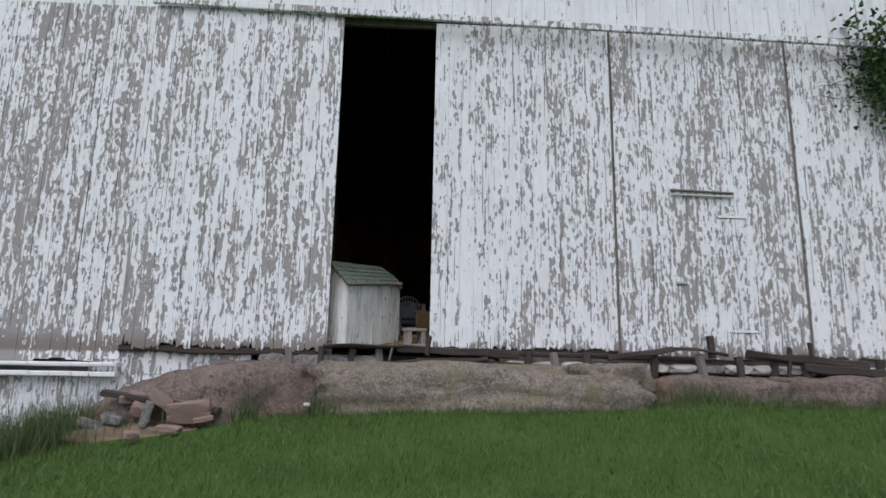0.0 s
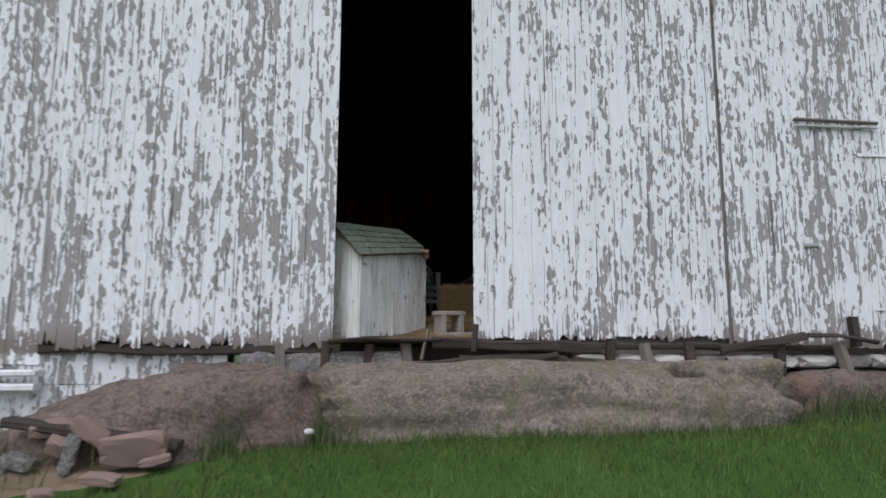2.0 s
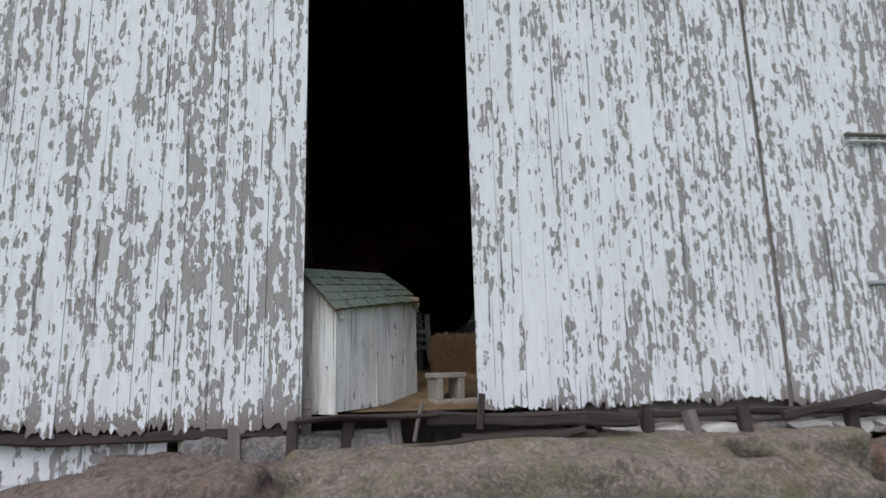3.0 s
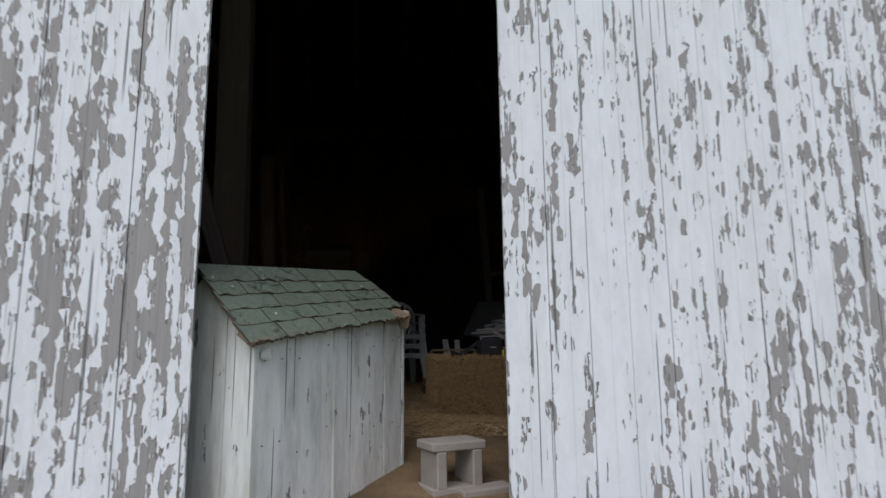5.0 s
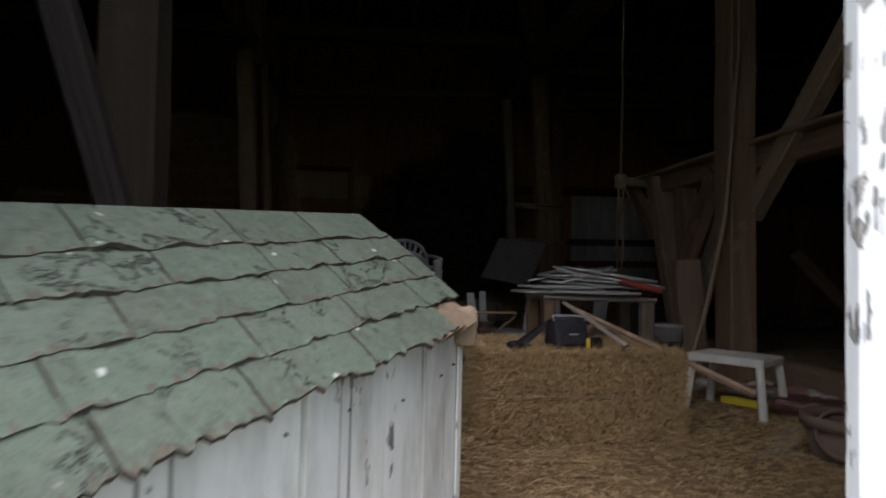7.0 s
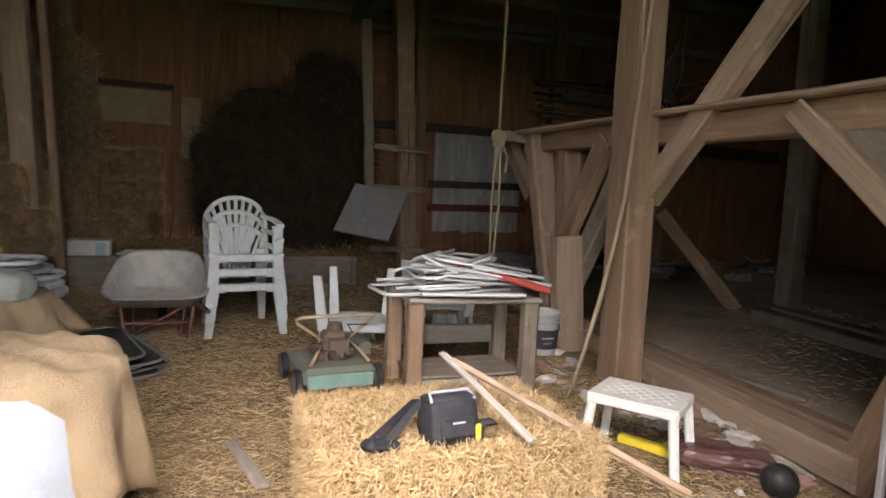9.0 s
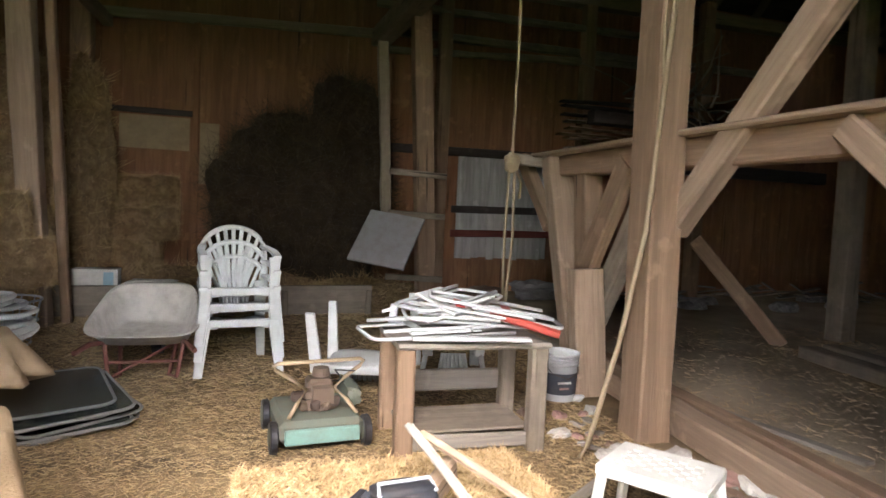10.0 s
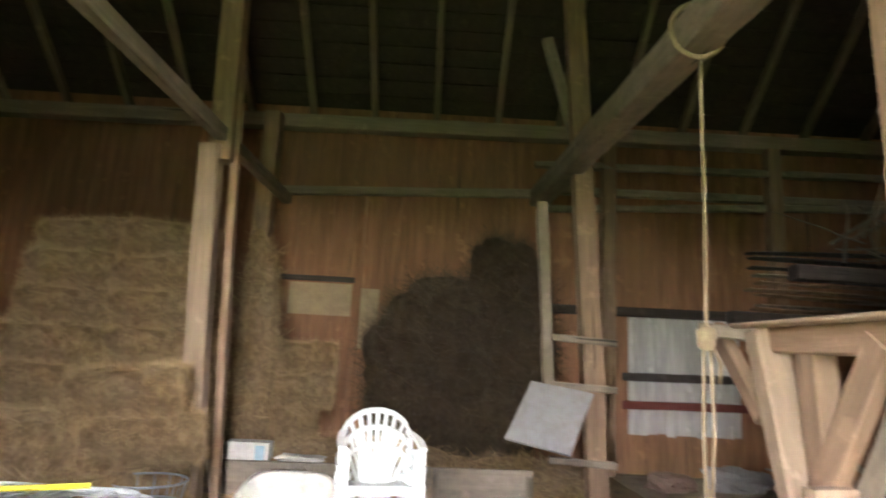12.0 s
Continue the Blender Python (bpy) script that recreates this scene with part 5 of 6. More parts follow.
chair_frame(0.68, 10.95, 2.615, 186, 1, 0.80, "alu", "white_plastic")
chair_frame(0.92, 11.02, 2.665, 172, -3, 0.78, "alu", "white_plastic")
chair_frame(1.00, 10.98, 2.715, -14, 8, 0.80, "alu", "redslat")
chair_frame(0.78, 11.10, 2.735, 28, -9, 0.62, "alu", "white_plastic")
o = timber("red_slat", (0.95, 10.82, 2.73), (1.29, 10.66, 2.635), 0.03, 0.045, "redslat", cuts=3, rough=0.0)
tagged(o, "red painted slat lying on the pile of chairs", "slat")
o = timber("white_slat", (0.50, 10.72, 2.615), (1.12, 10.66, 2.612), 0.08, 0.02, "white_plastic", cuts=3, rough=0.0)
tagged(o, "white plastic slat lying on the table", "slat")
o = timber("white_slat", (0.62, 11.05, 2.80), (0.78, 10.82, 2.72), 0.10, 0.015, "white_plastic", cuts=3, rough=0.0)
tagged(o, "white plastic slat on the pile of chairs", "slat")


# ---- plastic armchairs ----
def armchair(name="plastic_armchair", label="white plastic garden armchair with a slatted arched back", m=None, dirty=True):
    t = thing(name, label, "chair", m, "white plastic chairs")
    mt = "white_plastic"
    b = bmesh.new()
    n = 8
    g = []
    for i in range(n + 1):
        row = []
        for j in range(n + 1):
            u, v = i / n - 0.5, j / n - 0.5
            x = u * (0.44 - 0.06 * (v + 0.5))
            z = 0.40 - 0.02 * math.cos(u * 3.0) + 0.015 * (v < -0.3) - 0.03 * (v + 0.5)
            row.append(b.verts.new((x, v * 0.44, z)))
        g.append(row)
    for i in range(n):
        for j in range(n):
            b.faces.new((g[i][j], g[i + 1][j], g[i + 1][j + 1], g[i][j + 1]))
    b.normal_update()
    bmesh.ops.solidify(b, geom=b.faces[:], thickness=0.012)
    part("seat", b, mt, t, smooth=True)
    part("seat_rim", box((0.47, 0.03, 0.062), (0, -0.225, 0.385), 0.010), mt, t)
    for sx in (-1, 1):
        part("front_leg", prism_leg((sx * 0.292, -0.275, 0.0), (sx * 0.243, -0.215, 0.41), 0.082, 0.055), mt, t)
        part("arm_post", prism_leg((sx * 0.243, -0.215, 0.40), (sx * 0.250, -0.19, 0.64), 0.085, 0.05), mt, t)
        part("gusset", prism_leg((sx * 0.200, -0.222, 0.345), (sx * 0.205, -0.222, 0.415), 0.12, 0.035), mt, t)
        part("back_leg", prism_leg((sx * 0.235, 0.30, 0.0), (sx * 0.20, 0.19, 0.42), 0.08, 0.05), mt, t)
        part("arm", arm_mesh(sx), mt, t, smooth=False)
    # arched back: a rim and upright slats
    pts = []
    for k in range(17):
        a = math.pi * k / 16
        x, h = -0.25 * math.cos(a), 0.60 + 0.25 * math.sin(a) ** 0.8
        pts.append((x, 0.20 + 0.11 * (h - 0.4), h))
    pts = [(-0.215, 0.20, 0.40)] + pts + [(0.215, 0.20, 0.40)]
    part("back_rim", tube(pts, 0.021, 7), mt, t, smooth=True)
    for k in range(7):
        x = -0.165 + 0.055 * k
        h = 0.60 + 0.25 * max(0.0, 1 - (x * 1.18 / 0.25) ** 2) ** 0.4
        part("back_slat", tube([(x * 0.50, 0.195, 0.40), (x * 0.66, 0.215, 0.55), (x * 1.20, 0.20 + 0.11 * (h - 0.4), h)], 0.016, 6), mt, t)
    return t


def prism_leg(p, q, w, d):
    b = bmesh.new()
    p, q = Vector(p), Vector(q)
    rows = []
    for c, k in ((p, 0.75), (q, 1.0)):
        rows.append([b.verts.new(c + Vector((sx * w / 2 * k, sy * d / 2 * k, 0))) for sx, sy in ((-1, -1), (1, -1), (1, 1), (-1, 1))])
    for i in range(4):
        b.faces.new((rows[0][i], rows[0][(i + 1) % 4], rows[1][(i + 1) % 4], rows[1][i]))
    b.faces.new(rows[0][::-1])
    b.faces.new(rows[1])
    bmesh.ops.bevel(b, geom=b.edges[:], offset=0.006, segments=1, affect='EDGES')
    return b


def arm_mesh(sx):
    b = bmesh.new()
    rows = []
    for k in range(7):
        t = k / 6
        y = -0.24 + 0.47 * t
        z = 0.635 + 0.02 * math.sin(t * 3.1) + 0.05 * t * t
        x = sx * (0.262 + 0.012 * math.sin(t * 3.1) - 0.03 * t * t)
        rows.append([b.verts.new((x + o, y, z + h)) for o, h in ((-0.03, 0), (0.03, 0), (0.026, 0.022), (-0.026, 0.022))])
    for a, c in zip(rows, rows[1:]):
        for i in range(4):
            b.faces.new((a[i], a[(i + 1) % 4], c[(i + 1) % 4], c[i]))
    b.faces.new(rows[0][::-1])
    b.faces.new(rows[-1])
    bmesh.ops.recalc_face_normals(b, faces=b.faces[:])
    return b


first = armchair(m=pose(-0.43, 12.72, 1.985, 0, 0, 9))
for k in range(1, 3):
    c = copy_thing(first, pose(-0.43 - 0.004 * k, 12.72 + 0.012 * k, 1.985 + 0.118 * k, 0, 0, 9 + 0.8 * k))
    c["label"] = "white plastic garden armchair stacked on others"
c = copy_thing(first, pose(0.42, 12.02, 2.56, 180, 0, 165))
c["label"] = "white plastic armchair lying upside down, legs in the air"
c = copy_thing(first, pose(1.22, 12.40, 2.58, 180, 0, -8))
c["label"] = "white plastic armchair upside down behind the work table"

# ---- mower ----
mower = thing("lawn_mower", "old green push lawn mower with a rusty engine", "lawn mower", pose(0.06, 11.13, 1.985, 0, 0, 6) @ Matrix.Scale(0.88, 4))
b = box((0.50, 0.56, 0.13), (0, 0, 0.13), 0.03)
part("deck", b, "mower_green", mower)
part("front_skirt", box((0.44, 0.03, 0.09), (0, -0.29, 0.11), 0.008), "mower_teal", mower, "brighter green front skirt")
b = bmesh.new()
bmesh.ops.create_cone(b, cap_ends=True, segments=20, radius1=0.13, radius2=0.10, depth=0.06, matrix=Matrix.Translation((0.02, 0.02, 0.225)))
part("engine_base", b, "engine", mower)
part("engine_block", box((0.16, 0.15, 0.12), (0.03, 0.04, 0.31), 0.02), "engine", mower)
for i in range(5):
    part("cooling_fin", box((0.13, 0.012, 0.10), (0.03, -0.05 - 0.018 * i, 0.29), 0.002), "engine", mower)
b = bmesh.new()
bmesh.ops.create_cone(b, cap_ends=True, segments=16, radius1=0.06, radius2=0.05, depth=0.05, matrix=Matrix.Translation((0.05, 0.08, 0.395)))
part("fuel_cap", b, "engine", mower)
part("muffler", box((0.10, 0.06, 0.06), (-0.10, -0.02, 0.27), 0.012), "iron", mower)
for sx in (-1, 1):
    for sy in (-1, 1):
        w = new("wheel")
        w.parent = mower
        w.location = (sx * 0.275, sy * 0.22, 0.095)
        b = bmesh.new()
        bmesh.ops.create_cone(b, cap_ends=True, segments=20, radius1=0.095, radius2=0.095, depth=0.045, matrix=Matrix.Rotation(radians(90), 4, 'Y'))
        bmesh.ops.bevel(b, geom=[e for e in b.edges if len(e.link_faces) == 2 and e.calc_face_angle(0) > 1], offset=0.008, segments=1, affect='EDGES')
        part("tyre", b, "black_plastic", w)
        b = bmesh.new()
        bmesh.ops.create_cone(b, cap_ends=True, segments=14, radius1=0.055, radius2=0.055, depth=0.052, matrix=Matrix.Rotation(radians(90), 4, 'Y'))
        part("rim", b, "mower_green", w)
part("handle", tube([(-0.19, -0.22, 0.20), (-0.14, -0.18, 0.27), (-0.07, -0.10, 0.33), (-0.17, -0.12, 0.41), (-0.265, -0.14, 0.475), (-0.275, -0.15, 0.50), (-0.25, -0.16, 0.515), (0.25, -0.12, 0.515), (0.275, -0.11, 0.50), (0.26, -0.10, 0.47), (0.17, -0.09, 0.40), (0.10, -0.08, 0.33), (0.17, -0.15, 0.27), (0.22, -0.20, 0.20)], 0.0125, 8), "handle_tan", mower, "folded tan tube handle", smooth=True)
for k, (x, y, z, w) in enumerate(((-0.09, -0.10, 0.235, 0.05), (-0.02, -0.12, 0.24, 0.06), (0.05, -0.12, 0.235, 0.05), (0.11, -0.09, 0.25, 0.055), (-0.05, -0.05, 0.29, 0.06), (0.06, -0.07, 0.30, 0.05))):
    part("engine_fitting", rock_mesh((w, w * 0.9, w * 1.1), 510 + k, 0.3, 2, 0.7), "iron" if k % 2 else "engine", mower).location = (x, y, z)
part("fender", rock_mesh((0.10, 0.34, 0.12), 520, 0.06, 3, 0.8), "mower_green", mower).location = (0.25, 0.14, 0.24)
part("control_cable", tube([(0.20, -0.2, 0.46), (0.12, 0.0, 0.42), (0.22, 0.15, 0.30), (0.08, 0.1, 0.33)], 0.005, 5), "black_plastic", mower)

# ---- wheelbarrow ----
barrow = thing("wheelbarrow", "grey dusty wheelbarrow with a dark red frame", "wheelbarrow", pose(-1.04, 12.52, 1.985, 0, 0, 2))
b = bmesh.new()
rows = []
for k, (sx, sy, z, yo) in enumerate(((0.35, 0.40, 0.44, 0.12), (0.33, 0.37, 0.43, 0.12), (0.27, 0.27, 0.28, 0.16), (0.22, 0.20, 0.26, 0.16))):
    row = []
    for i in range(28):
        a = 2 * math.pi * i / 28
        ca, sa = math.cos(a), math.sin(a)
        e = 0.45
        x = sx * math.copysign(abs(ca) ** e, ca)
        y = sy * math.copysign(abs(sa) ** e, sa)
        row.append(b.verts.new((x * (1 - 0.14 * (y / sy)), y + yo, z + 0.36 * (y + 0.1) * (1 if k < 2 else 0.5))))
    rows.append(row)
for a, c in zip(rows, rows[1:]):
    for i in range(28):
        b.faces.new((a[i], a[(i + 1) % 28], c[(i + 1) % 28], c[i]))
b.faces.new(rows[-1])
b.normal_update()
bmesh.ops.solidify(b, geom=b.faces[:], thickness=-0.008)
part("tray", b, "barrow", barrow, smooth=True)
for sx in (-1, 1):
    part("handle", tube([(sx * 0.12, 0.75, 0.16), (sx * 0.22, 0.1, 0.24), (sx * 0.30, -0.30, 0.30), (sx * 0.36, -0.42, 0.27)], 0.018, 7), "redframe", barrow)
    part("leg", tube([(sx * 0.26, -0.05, 0.27), (sx * 0.22, -0.10, 0.01), (sx * 0.16, -0.02, 0.01), (sx * 0.2, 0.22, 0.25)], 0.015, 6), "redframe", barrow)
part("cross_bar", tube([(-0.24, -0.06, 0.12), (0.24, -0.06, 0.12)], 0.012, 6), "redframe", barrow)
part("brace", tube([(-0.22, -0.10, 0.02), (0.20, 0.0, 0.24)], 0.010, 6), "redframe", barrow)
b = bmesh.new()
bmesh.ops.create_cone(b, cap_ends=True, segments=20, radius1=0.17, radius2=0.17, depth=0.08, matrix=Matrix.Translation((0, 0.72, 0.17)) @ Matrix.Rotation(radians(90), 4, 'Y'))
part("wheel", b, "black_plastic", barrow)

# ---- stack of old window sashes ----
def round_rect(w, d, r, z, n=5):
    """Points of an oblong with round corners."""
    pts = []
    for cx, cy, a0 in ((w / 2 - r, d / 2 - r, 0), (-w / 2 + r, d / 2 - r, 90), (-w / 2 + r, -d / 2 + r, 180), (w / 2 - r, -d / 2 + r, 270)):
        for i in range(n + 1):
            a = radians(a0 + 90 * i / n)
            pts.append((cx + r * math.cos(a), cy + r * math.sin(a), z))
    return pts


for k, (dx, dy, tilt, turn) in enumerate(((0.02, 0.0, 0, 40), (0.05, -0.03, 1.5, 24), (0.05, 0.03, 2.5, 34), (-0.02, 0.0, 1.0, 16), (0.05, -0.02, 3.0, 26), (-0.03, 0.02, 2.0, 20))):
    w = thing("window_sash", "old dark round-cornered window sash lying in a stack", "window sash", pose(-1.38 + dx, 11.66 + dy, 1.990 + 0.026 * k, tilt, -tilt, turn), "stacked window sashes")
    ring = round_rect(0.62, 0.78, 0.09, 0.010)
    part("frame", tube(ring + ring[:1], 0.0095, 6), "frame_dark", w)
    b = bmesh.new()
    top = [b.verts.new((x * 0.97, y * 0.97, 0.013)) for x, y, z in ring]
    low = [b.verts.new((x * 0.97, y * 0.97, 0.007)) for x, y, z in ring]
    b.faces.new(top)
    b.faces.new(low[::-1])
    for i in range(len(ring)):
        j = (i + 1) % len(ring)
        b.faces.new((low[i], low[j], top[j], top[i]))
    part("pane", b, "window_glass", w)

# ---- covered round table with poles ----
rt = thing("patio_table", "round white patio table heaped with poles and canvas", "table", pose(-2.05, 11.60, 1.985))
b = bmesh.new()
bmesh.ops.create_cone(b, cap_ends=True, segments=40, radius1=0.60, radius2=0.60, depth=0.03, matrix=Matrix.Translation((0, 0, 0.50)))
bmesh.ops.bevel(b, geom=[e for e in b.edges if e.calc_face_angle(0) > 1], offset=0.008, segments=2, affect='EDGES')
part("tabletop", b, "white_plastic", rt)
for k in range(4):
    a = math.pi / 4 + k * math.pi / 2
    part("leg", tube([(0.30 * math.cos(a), 0.30 * math.sin(a), 0.49), (0.40 * math.cos(a), 0.40 * math.sin(a), 0.0)], 0.022, 8), "white_plastic", rt)
rng = random.Random(77)
for i in range(5):
    t = thing("lounger_frame", "folded white tube lounger frame lying on the patio table", "lounger frame", pose(-1.98 + rng.uniform(-0.08, 0.08), 11.72 + rng.uniform(-0.12, 0.14), 2.53 + 0.034 * i, rng.uniform(-2, 2), rng.uniform(-3, 3), rng.uniform(-14, 16)), "folded loungers")
    ring = round_rect(0.86 + rng.uniform(-0.08, 0.06), 0.44, 0.14, 0.016)
    part("tube_frame", tube(ring + ring[:1], 0.016, 7), "alu", t, smooth=True)
    for k in range(3):
        part("slat", box((0.06, 0.42, 0.008), (-0.27 + 0.26 * k, 0, 0.018), 0.003), "redslat" if i == 1 and k == 0 else "white_plastic", t)
    part("cross_bar", tube([(-0.10, -0.22, 0.016), (-0.10, 0.22, 0.016)], 0.011, 6), "galv", t)
o = timber("yellow_bar", (-2.42, 11.40, 2.73), (-1.78, 11.62, 2.745), 0.05, 0.025, "yellow_plastic", cuts=3, rough=0.0)
tagged(o, "yellow plastic bar lying on the folded loungers", "bar")


def drape(cx, cy, top, low, rx, ry, seed, name, label, lobes=11, mat="canvas", sag=0.05, cat="canvas cover"):
    """A cloth laid over something: a soft crown and hanging folds to an uneven hem."""
    b = bmesh.new()
    nr, na = 16, 64
    rows = []
    for i in range(nr + 1):
        t = i / nr
        row = []
        for k in range(na):
            a = 2 * math.pi * k / na
            if t < 0.5:
                r = t / 0.5
                drop = 0.04 * r ** 4
                f = 0.0
            else:
                r = 1.0 + 0.16 * (t - 0.5) * 2
                hem = low + 0.5 * (top - low) * (0.5 + 0.5 * noise.noise(Vector((math.cos(a) * 1.1 + seed, math.sin(a) * 1.1, 0))))
                drop = 0.04 + (top - 0.04 - hem) * ((t - 0.5) * 2)
                f = (t - 0.5) * 2
            fold = 1 + f * 0.12 * math.sin(lobes * a + 2.0 * noise.noise(Vector((a, t * 2, seed)))) + 0.05 * f * noise.noise(Vector((math.cos(a) * 3, math.sin(a) * 3, t * 2 + seed)))
            z = top - drop + sag * noise.noise(Vector((r * math.cos(a) * 2.2 + seed, r * math.sin(a) * 2.2, 1.0)))
            row.append(b.verts.new((cx + rx * r * fold * math.cos(a), cy + ry * r * fold * math.sin(a), z + 0.02 * noise.noise((rx * r * math.cos(a) * 9, ry * r * math.sin(a) * 9, z * 6)))))
        rows.append(row)
    for p, q in zip(rows, rows[1:]):
        for k in range(na):
            b.faces.new((p[k], p[(k + 1) % na], q[(k + 1) % na], q[k]))
    bmesh.ops.remove_doubles(b, verts=b.verts[:], dist=1e-4)
    b.normal_update()
    bmesh.ops.solidify(b, geom=b.faces[:], thickness=0.006)
    return tagged(part(name, b, mat, None, smooth=True), label, cat)


drape(-2.03, 11.28, 2.56, 2.22, 0.58, 0.36, 3.0, "canvas_sheet", "tan canvas sheet hanging over the patio table", 13)
o = part("cushion", rock_mesh((0.36, 0.30, 0.17), 301, 0.12, 4, 0.4), "grey_cushion", None, smooth=True)
o.location = (-1.68, 11.16, 2.60)
tagged(o, "dusty grey-green cushion on the covered table", "cushion")
barrel = thing("barrel", "pale grey plastic barrel under a canvas cover", "barrel", pose(-1.20, 9.34, 1.965))
b = bmesh.new()
rows = []
for r, z in ((0.26, 0.0), (0.30, 0.04), (0.315, 0.2), (0.305, 0.22), (0.32, 0.30), (0.30, 0.42), (0.28, 0.58), (0.24, 0.655)):
    rows.append([b.verts.new((r * math.cos(2 * math.pi * k / 32), r * math.sin(2 * math.pi * k / 32), z)) for k in range(32)])
for p, q in zip(rows, rows[1:]):
    for k in range(32):
        b.faces.new((p[k], p[(k + 1) % 32], q[(k + 1) % 32], q[k]))
b.faces.new(rows[-1])
b.faces.new(rows[0][::-1])
part("body", b, "barrel", barrel, smooth=True)
drape(-1.16, 9.49, 2.675, 2.05, 0.32, 0.33, 9.0, "canvas_cover", "tan canvas cover draped over the barrel", 9)

# ---- bucket ----
bucket = thing("plastic_bucket", "white plastic paint bucket with a dark label", "bucket", pose(1.80, 11.62, 1.985))
for nm, prof, mt in (("body", ((0.115, 0.0), (0.13, 0.31), (0.14, 0.31), (0.14, 0.335), (0.13, 0.335), (0.125, 0.31), (0.11, 0.01)), "white_plastic"), ("label_band", ((0.1205, 0.05), (0.1290, 0.20)), "label_dark")):
    b = bmesh.new()
    rows = [[b.verts.new((r * math.cos(2 * math.pi * k / 28), r * math.sin(2 * math.pi * k / 28), z)) for k in range(28)] for r, z in prof]
    for p, q in zip(rows, rows[1:]):
        for k in range(28):
            b.faces.new((p[k], p[(k + 1) % 28], q[(k + 1) % 28], q[k]))
    if nm == "body":
        b.faces.new(rows[-1])
    part(nm, b, mt, bucket, smooth=True)
for k in range(3):
    part("rim_ring", tube([(0.132 * math.cos(2 * math.pi * i / 28), 0.132 * math.sin(2 * math.pi * i / 28), 0.25 + 0.025 * k) for i in range(29)], 0.005, 5), "white_plastic", bucket)
for dz, w in ((0.14, 0.10), (0.10, 0.07)):
    part("print_bar", box((w, 0.004, 0.014), (-0.02, -0.131 + (0.14 - dz) * 0.06, dz)), "pinkpaper" if w < 0.1 else "paper", bucket)
part("bail", tube([(-0.14, 0, 0.27), (-0.10, -0.10, 0.20), (0.0, -0.145, 0.17), (0.10, -0.10, 0.20), (0.14, 0, 0.27)], 0.003, 5), "iron", bucket)

# ---- ropes ----
rope = thing("hanging_rope", "old hemp rope hanging from a beam, knotted and doubled", "rope")
part("strand", tube([(1.60, 12.20, 5.55), (1.605, 12.2, 4.6), (1.597, 12.2, 3.66)], 0.012, 7), "rope", rope, smooth=True)
part("strand", tube([(1.575, 12.19, 3.66), (1.565, 12.2, 3.1), (1.575, 12.19, 2.55)], 0.012, 7), "rope", rope, smooth=True)
part("strand", tube([(1.625, 12.21, 3.66), (1.632, 12.2, 3.1), (1.60, 12.21, 2.53)], 0.012, 7), "rope", rope, smooth=True)
part("loose_end", tube([(1.63, 12.19, 3.63), (1.67, 12.17, 3.52), (1.66, 12.17, 3.40)], 0.012, 6), "rope", rope, smooth=True)
part("knot", rock_mesh((0.12, 0.10, 0.15), 401, 0.3, 3, 0.2), "rope", rope, smooth=True).location = (1.60, 12.2, 3.68)
pts = [(1.59 + 0.19 * math.cos(a), 12.2, 5.78 + 0.20 * math.sin(a)) for a in [math.radians(-90 + 360 * k / 20) for k in range(21)]]
part("loop", tube(pts, 0.019, 7), "rope", rope, "rope loop round the beam", smooth=True)
rope2 = thing("slack_rope", "old rope tied along the post down to the floor", "rope")
part("strand", tube([(1.84, 10.60, 5.2), (1.83, 10.60, 4.4), (1.72, 10.58, 3.2), (1.60, 10.58, 2.6), (1.46, 10.60, 2.05), (1.40, 10.58, 1.99)], 0.015, 7), "rope", rope2, smooth=True)
part("strand", tube([(1.80, 10.62, 5.2), (1.785, 10.615, 4.3), (1.80, 10.61, 3.9)], 0.010, 6), "rope", rope2, smooth=True)

# ---- partition, panels and boxes at the back ----
part_low = thing("low_partition", "low grey plank partition in front of the hay", "partition")
timber("plank", (-2.72, 15.0, 2.14), (-0.05, 15.12, 2.16), 0.05, 0.36, "timber_grey", part_low, cuts=10)
timber("plank", (-0.04, 15.14, 2.15), (1.05, 15.25, 2.16), 0.05, 0.36, "timber_grey", part_low, cuts=6)
for x in (-2.7, -1.4, 0.0, 1.0):
    timber("stake", (x, 15.0 + (x + 2.7) * 0.06 - 0.06, 1.95), (x, 15.0 + (x + 2.7) * 0.06 - 0.06, 2.28), 0.07, 0.05, "timber_grey", part_low, cuts=3, up=(0, 1, 0))
cr = thing("carton_box", "white and blue printed carton behind the partition", "carton", pose(-2.04, 15.32, 2.02, 0, 0, 3))
part("body", box((0.46, 0.24, 0.46), (0, 0, 0.23), 0.004), "carton", cr)
part("print", box((0.10, 0.004, 0.16), (0.14, -0.123, 0.35)), "carton_blue", cr)
o = part("plastic_sheet", rock_mesh((0.5, 0.2, 0.10), 411, 0.4, 3, 0.5), "carton", None)
o.location = (-1.45, 15.25, 2.33)
tagged(o, "crumpled white plastic sheet on the partition", "plastic sheet")
pn = part("grey_panel", box((0.72, 0.035, 0.80), (0, 0, 0), 0.006), "panel")
u = Vector((0.62, -0.38, -0.09)).normalized()
v = Vector((-0.34, -0.42, -0.60))
v = (v - u * v.dot(u)).normalized()
n = u.cross(v)
pn.matrix_basis = Matrix(((u.x, n.x, -v.x, 1.17), (u.y, n.y, -v.y, 15.02), (u.z, n.z, -v.z, 2.93), (0, 0, 0, 1)))
tagged(pn, "grey composite panel leaning against the ladder", "panel")
basket = thing("wire_basket", "round wire basket beside the hay", "basket", pose(-2.33, 13.55, 1.985))
